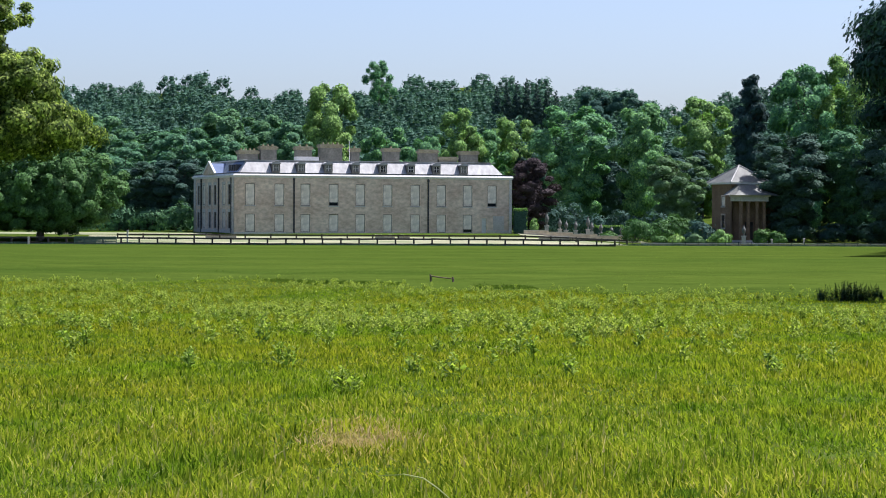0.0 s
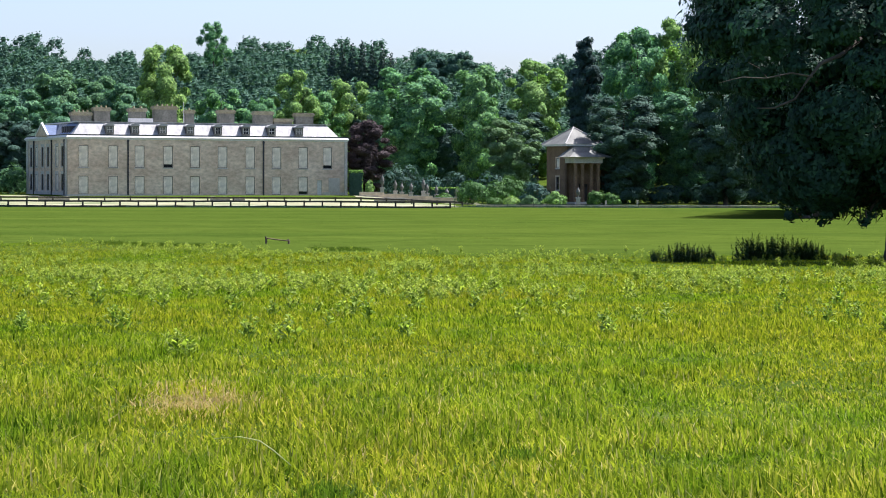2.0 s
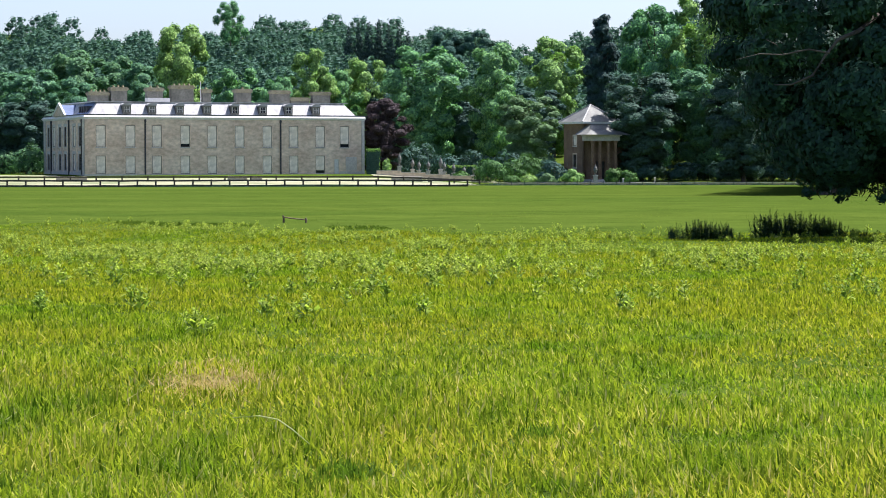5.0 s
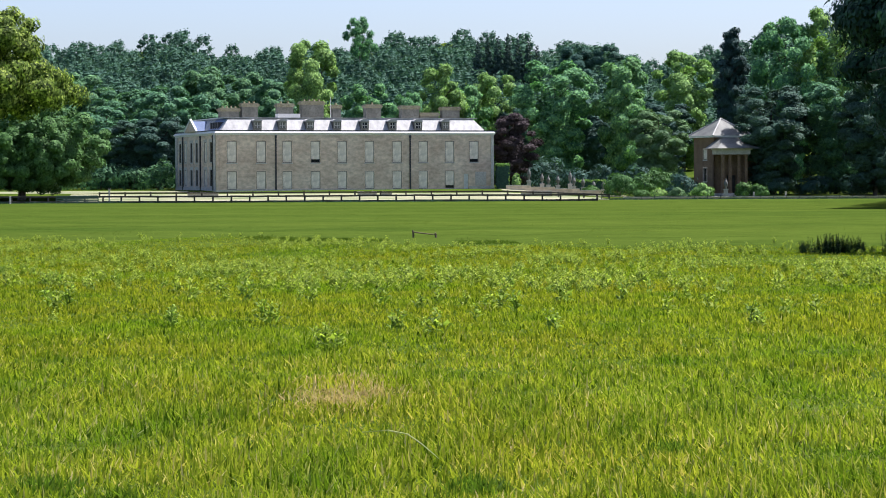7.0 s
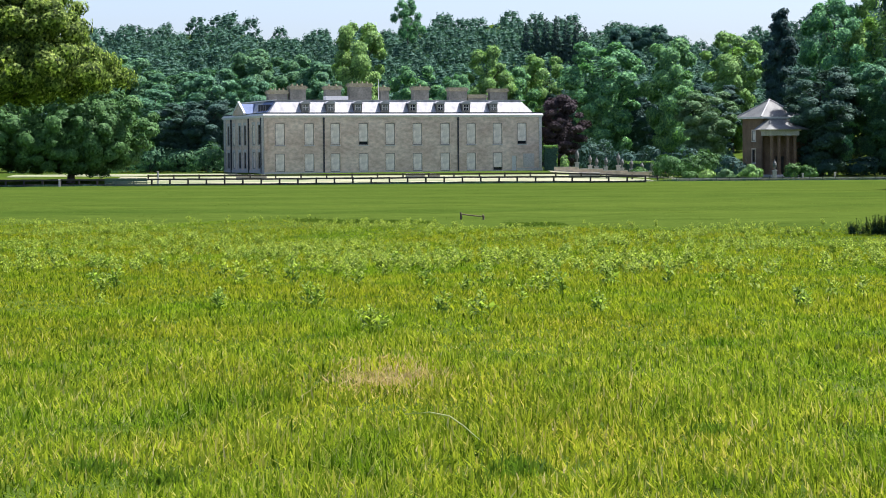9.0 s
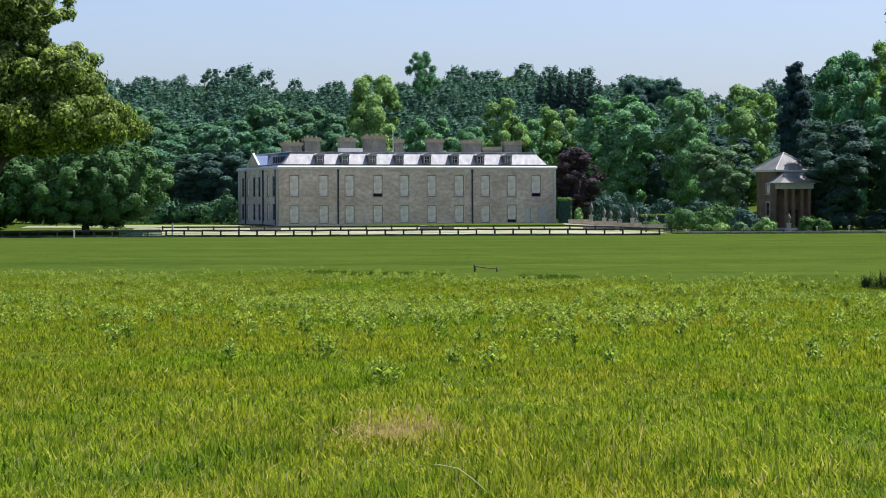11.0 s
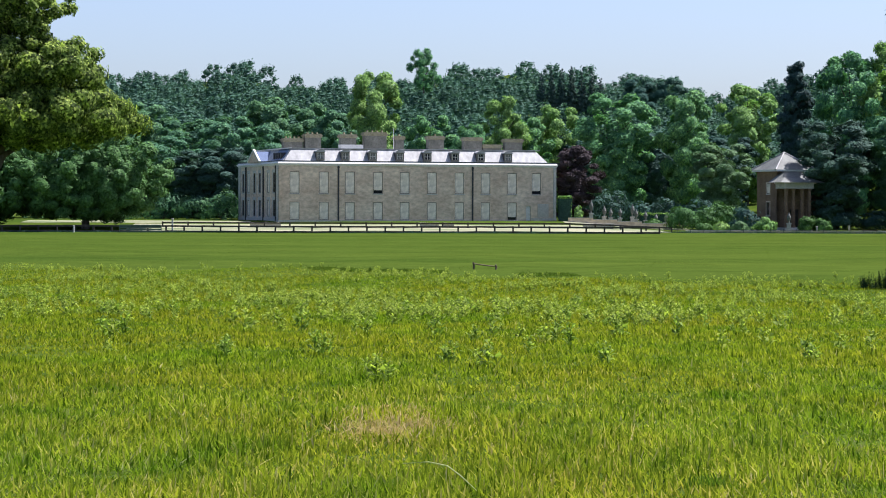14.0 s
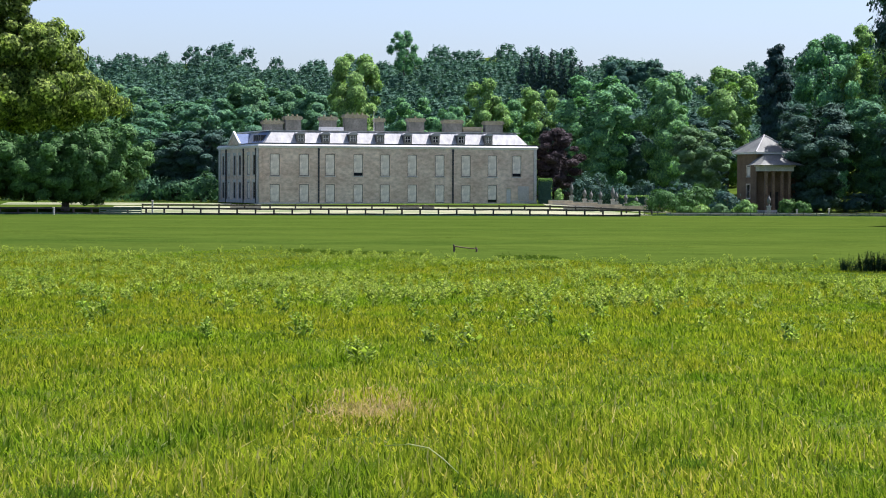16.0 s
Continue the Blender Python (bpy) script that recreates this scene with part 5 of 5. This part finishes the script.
# low dark clump put in for the oak's shadow line beside its trunk
nettle_clump(27.2, 29.6, 119.0, 1.0, 0.55, 7)


WET_WOOD = surface("wet_wood", (0.070, 0.051, 0.031), (0.125, 0.094, 0.058), 3, 0.9, bump=0.3)


def fallen_branch():
    root = tagged(new("fallen_branch"), "dark fallen branch propped in the grass", "branch")
    bm = bmesh.new()
    limb(bm, [(-0.72, 0, 0.42), (-0.2, 0.05, 0.32), (0.4, 0, 0.24), (0.78, -0.05, 0.22)], [0.038, 0.045, 0.042, 0.03], 6)
    part("bough", bm, WET_WOOD, root)
    for x, h in ((-0.66, 0.52), (0.7, 0.34)):
        bm = bmesh.new()
        limb(bm, [(x, 0, -0.1), (x + 0.02, 0.03, h * 0.5), (x - 0.02, 0, h)], [0.06, 0.065, 0.05], 6)
        part("side_branch", bm, WET_WOOD, root)
    root.matrix_basis = Matrix.Translation((2.82, 175.0, gz(2.82, 175))) @ Matrix.Diagonal((1.15, 1.3, 1.0, 1))


fallen_branch()


def blade_field(name, x, y, h, w, rng, material, lean=0.65):
    """Many grass blades: each bends over and tapers to a point."""
    n = len(x)
    z = ground_z(x, y)
    a = rng.uniform(0, math.tau, n)
    c, s = np.cos(a), np.sin(a)
    bend = np.abs(rng.normal(0, lean, n)) * h
    foot = np.stack([x, y, z - 0.02], 1)
    side = np.stack([-s, c, np.zeros(n)], 1) * w[:, None] / 2
    # faces turn mostly towards the open field
    side[:, 0] = np.abs(side[:, 0]) + w * 0.2
    way = np.stack([c, s, np.zeros(n)], 1)
    up = np.array([0, 0, 1.0])
    tip = foot + way * bend[:, None] + up * (h * (1 - 0.25 * np.clip(bend / h, 0, 1)))[:, None]
    low = foot + way * (bend * 0.1)[:, None] + up * (h * 0.34)[:, None]
    V = np.stack([foot, low + side, tip, low - side], 1).reshape(-1, 3)
    base = np.arange(n)[:, None, None] * 4
    F = (base + np.array([[0, 1, 3], [3, 1, 2]])[None]).reshape(-1, 3)
    return quick_mesh(name, V, F, np.full(len(F), 3), material)


def soft_noise(x, y, scale, seed):
    r = np.random.default_rng(seed)
    out = np.zeros_like(x)
    for k in range(7):
        a, f, p = r.uniform(0, math.tau), scale * r.uniform(0.5, 1.9), r.uniform(0, math.tau)
        out += np.sin((x * math.cos(a) + y * math.sin(a)) * f + p + 1.3 * np.sin((x * math.sin(a) - y * math.cos(a)) * f * 0.7 + p * 2))
    return out / 4.2


def grass_blades(name, stops):
    m = bpy.data.materials.new(name)
    m.use_nodes = True
    nt = m.node_tree
    p = nt.nodes["Principled BSDF"]
    geo = nt.nodes.new("ShaderNodeNewGeometry")
    own = ramp(nt, geo.outputs["Random Per Island"], stops)
    patch = ramp(nt, noise_at(nt, 0.16, 4, stretch=(1, 0.5, 1)), [(0.34, (0.74, 0.95, 0.8)), (0.5, (1.0, 1.0, 1.0)), (0.68, (1.06, 0.96, 0.97))])
    col = mixed(nt, own, patch, 1.0, "MULTIPLY")
    tufts = ramp(nt, noise_at(nt, 1.3, 4, stretch=(1, 0.5, 1)), [(0.3, (0.55, 0.7, 0.55)), (0.47, (0.97, 0.98, 0.97)), (0.7, (1.2, 1.14, 1.15))])
    col = mixed(nt, col, tufts, 1.0, "MULTIPLY")
    p.inputs["Roughness"].default_value, p.inputs["Specular IOR Level"].default_value = 0.8, 0.0
    nt.links.new(col, p.inputs["Base Color"])
    tr = nt.nodes.new("ShaderNodeBsdfTranslucent")
    nt.links.new(mixed(nt, col, (1.1, 1.15, 0.55), 1.0, "MULTIPLY"), tr.inputs["Color"])
    mx = nt.nodes.new("ShaderNodeMixShader")
    mx.inputs[0].default_value = 0.48
    nt.links.new(p.outputs[0], mx.inputs[1])
    nt.links.new(tr.outputs[0], mx.inputs[2])
    nt.links.new(mx.outputs[0], nt.nodes["Material Output"].inputs[0])
    return m


GRASS = grass_blades("grass_blade", [(0.0, (0.056, 0.103, 0.006)), (0.33, (0.200, 0.252, 0.016)), (0.76, (0.295, 0.334, 0.031)), (0.9, (0.340, 0.310, 0.069)), (1.0, (0.444, 0.392, 0.173))])
GRASS_FAR = grass_blades("meadow_blade", [(0.0, (0.050, 0.092, 0.006)), (0.36, (0.196, 0.244, 0.012)), (0.82, (0.299, 0.329, 0.022)), (0.95, (0.310, 0.310, 0.056)), (1.0, (0.370, 0.355, 0.111))])
STRAW = foliage("straw", (0.330, 0.231, 0.099), (0.436, 0.317, 0.145), (0.528, 0.422, 0.238), 0.4, gloss=0.05)
PATCH_X, PATCH_Y = -0.5, 24.5


def meadow_grass():
    rng = np.random.default_rng(7)
    n = 400000
    # thins out with the distance from the near edge, as the blades grow broader in drifts
    d = (math.sqrt(12.0) + (math.sqrt(205.0) - math.sqrt(12.0)) * rng.uniform(0, 1, n)) ** 2
    x = rng.uniform(-0.2, 0.29, n) * d
    tall = 0.105 + 0.045 * soft_noise(x, d, 1.6, 1) + 0.03 * soft_noise(x, d, 5.0, 2) + 0.02 * soft_noise(x, d, 0.35, 3)
    h = np.clip(tall, 0.05, 0.3) * rng.uniform(0.55, 1.35, n)
    edge = 165 - 0.7 * x + 9 * soft_noise(x, d, 0.12, 9)
    h *= np.clip((edge + 12 - d) / 40, 0.2, 1)
    w = 0.0112 * (d / 15) ** 0.55 * rng.uniform(0.6, 1.4, n)
    past = d > edge + rng.normal(0, 5, n)
    worn = ((x - PATCH_X) / 0.5) ** 2 + ((d - PATCH_Y) / 2.0) ** 2 + 0.5 * soft_noise(x, d, 7, 5) < 0.9
    keep = (~worn & ~past) | (worn & (rng.uniform(0, 1, n) < 0.7))
    turn = 30 + rng.uniform(-1, 1, n) * 9 + 5 * soft_noise(x, d, 0.8, 8)
    for k in range(2):
        near = keep & ((d < turn) if k == 0 else (d >= turn))
        tagged(new("meadow_grass", blade_field("meadow_grass", x[near], d[near], h[near], w[near], rng, GRASS if k == 0 else GRASS_FAR)),
               "long bright green summer grass with dry stalks" if k == 0 else "green meadow grass sloping away with weeds in it", "grass", kind="stuff")
    # thinner grass over the rest of the near meadow
    m = 60000
    ox, oy = rng.uniform(-45, 55, m), rng.uniform(-14, 130, m)
    tuft = np.clip(0.11 + 0.05 * soft_noise(ox, oy, 1.6, 1), 0.05, 0.3) * rng.uniform(0.6, 1.3, m)
    off = ((ox < -0.2 * oy) | (ox > 0.29 * oy) | (oy < 12)) & (ox ** 2 + oy ** 2 > 4)
    tagged(new("meadow_grass", blade_field("meadow_grass", ox[off], oy[off], tuft[off], np.full(off.sum(), 0.03), rng, GRASS)), "scattered tufts of green meadow grass", "grass", kind="stuff")
    # short grass of the lower meadow
    m = 110000
    od = 165 + 280 * rng.uniform(0, 1, m) ** 0.8
    ox = rng.uniform(-0.2, 0.29, m) * od
    far = od > 168 - 0.7 * ox
    tagged(new("meadow_grass", blade_field("meadow_grass", ox[far], od[far], (rng.uniform(0.02, 0.05, m) * (1 + 0.4 * soft_noise(ox, od, 0.3, 6)))[far], np.full(far.sum(), 0.055), rng, LOW_GRASS)), "short green grass of the lower meadow", "grass", kind="stuff")
    # the worn patch of dead grass
    k = 2100
    a, r = rng.uniform(0, math.tau, k), np.sqrt(rng.uniform(0, 1, k))
    px, py = PATCH_X + 0.42 * r * np.cos(a) + rng.normal(0, 0.16, k), PATCH_Y + 2.5 * r * np.sin(a) + rng.normal(0, 0.3, k)
    tagged(new("dry_grass_patch", blade_field("dry_grass_patch", px, py, rng.uniform(0.05, 0.15, k), np.full(k, 0.011), rng, STRAW, 1.8)), "patch of flattened straw-coloured dead grass", "dry grass", kind="stuff")


meadow_grass()


def dip_grass():
    """Darker long grass in the dip beyond the crest."""
    rng = np.random.default_rng(77)
    for x0, x1, y0, n in ((-9.5, 0.4, 171.0, 2600), (4.6, 8.6, 163.5, 900)):
        q = rng.uniform(0, 1, n)
        x = x0 + (x1 - x0) * q
        y = y0 - 0.6 * (x - x0) + rng.normal(0, 3.0, n)
        h = rng.uniform(0.08, 0.2, n) * np.sin(math.pi * np.clip(q, 0.04, 0.96)) ** 0.4
        tagged(new("dip_grass", blade_field("dip_grass", x, y, h, np.full(n, 0.06), rng, LOW_GRASS)), "darker long grass in the dip of the meadow", "grass", kind="stuff")


dip_grass()


PALE_STEM = foliage("pale_stem", (0.409, 0.396, 0.172), (0.488, 0.475, 0.238), (0.528, 0.515, 0.277), 0.4, gloss=0.05)


def dry_stalk(pts, r):
    root = tagged(new("dry_stalk"), "long pale dry stalk lying on the grass", "stalk")
    bm = bmesh.new()
    limb(bm, [(x, y, gz(x, y) + z) for x, y, z in pts], [r] * (len(pts) - 1) + [r * 0.3], 5)
    part("stem", bm, PALE_STEM, root)
    return root


dry_stalk([(-0.28, 17.96, 0.17), (-0.1, 17.85, 0.19), (0.04, 17.5, 0.19), (0.13, 16.8, 0.18), (0.225, 15.95, 0.16)], 0.0052)


TUFT_GREEN = foliage("tuft_green", (0.046, 0.086, 0.007), (0.112, 0.172, 0.013), (0.191, 0.251, 0.024), 0.45, gloss=0.05, even=True)


def grass_tuft(x, y, wide, deep, tall, n, seed):
    rng = np.random.default_rng(seed)
    px, py = x + rng.normal(0, wide / 2, n), y + rng.normal(0, deep / 2, n)
    h = tall * rng.uniform(0.6, 1.1, n) * np.exp(-(((px - x) / wide) ** 2 + ((py - y) / deep) ** 2) * 0.5)
    tagged(new("grass_tuft", blade_field("grass_tuft", px, py, h, np.full(n, 0.013), rng, TUFT_GREEN)), "tall dark green tuft of uncut grass", "grass", kind="stuff")


for k, (tx, ty, tw, tn) in enumerate(((0.43, 15.4, 0.2, 520), (0.2, 14.6, 0.16, 300), (-2.25, 15.7, 0.22, 420), (-1.7, 15.0, 0.16, 260), (1.9, 17.8, 0.2, 300), (2.6, 21.5, 0.2, 260), (4.4, 16.6, 0.24, 420), (3.3, 15.2, 0.2, 320))):
    grass_tuft(tx, ty, tw, 0.5, 0.16, int(tn * 0.55), 700 + k)


fence_grass()
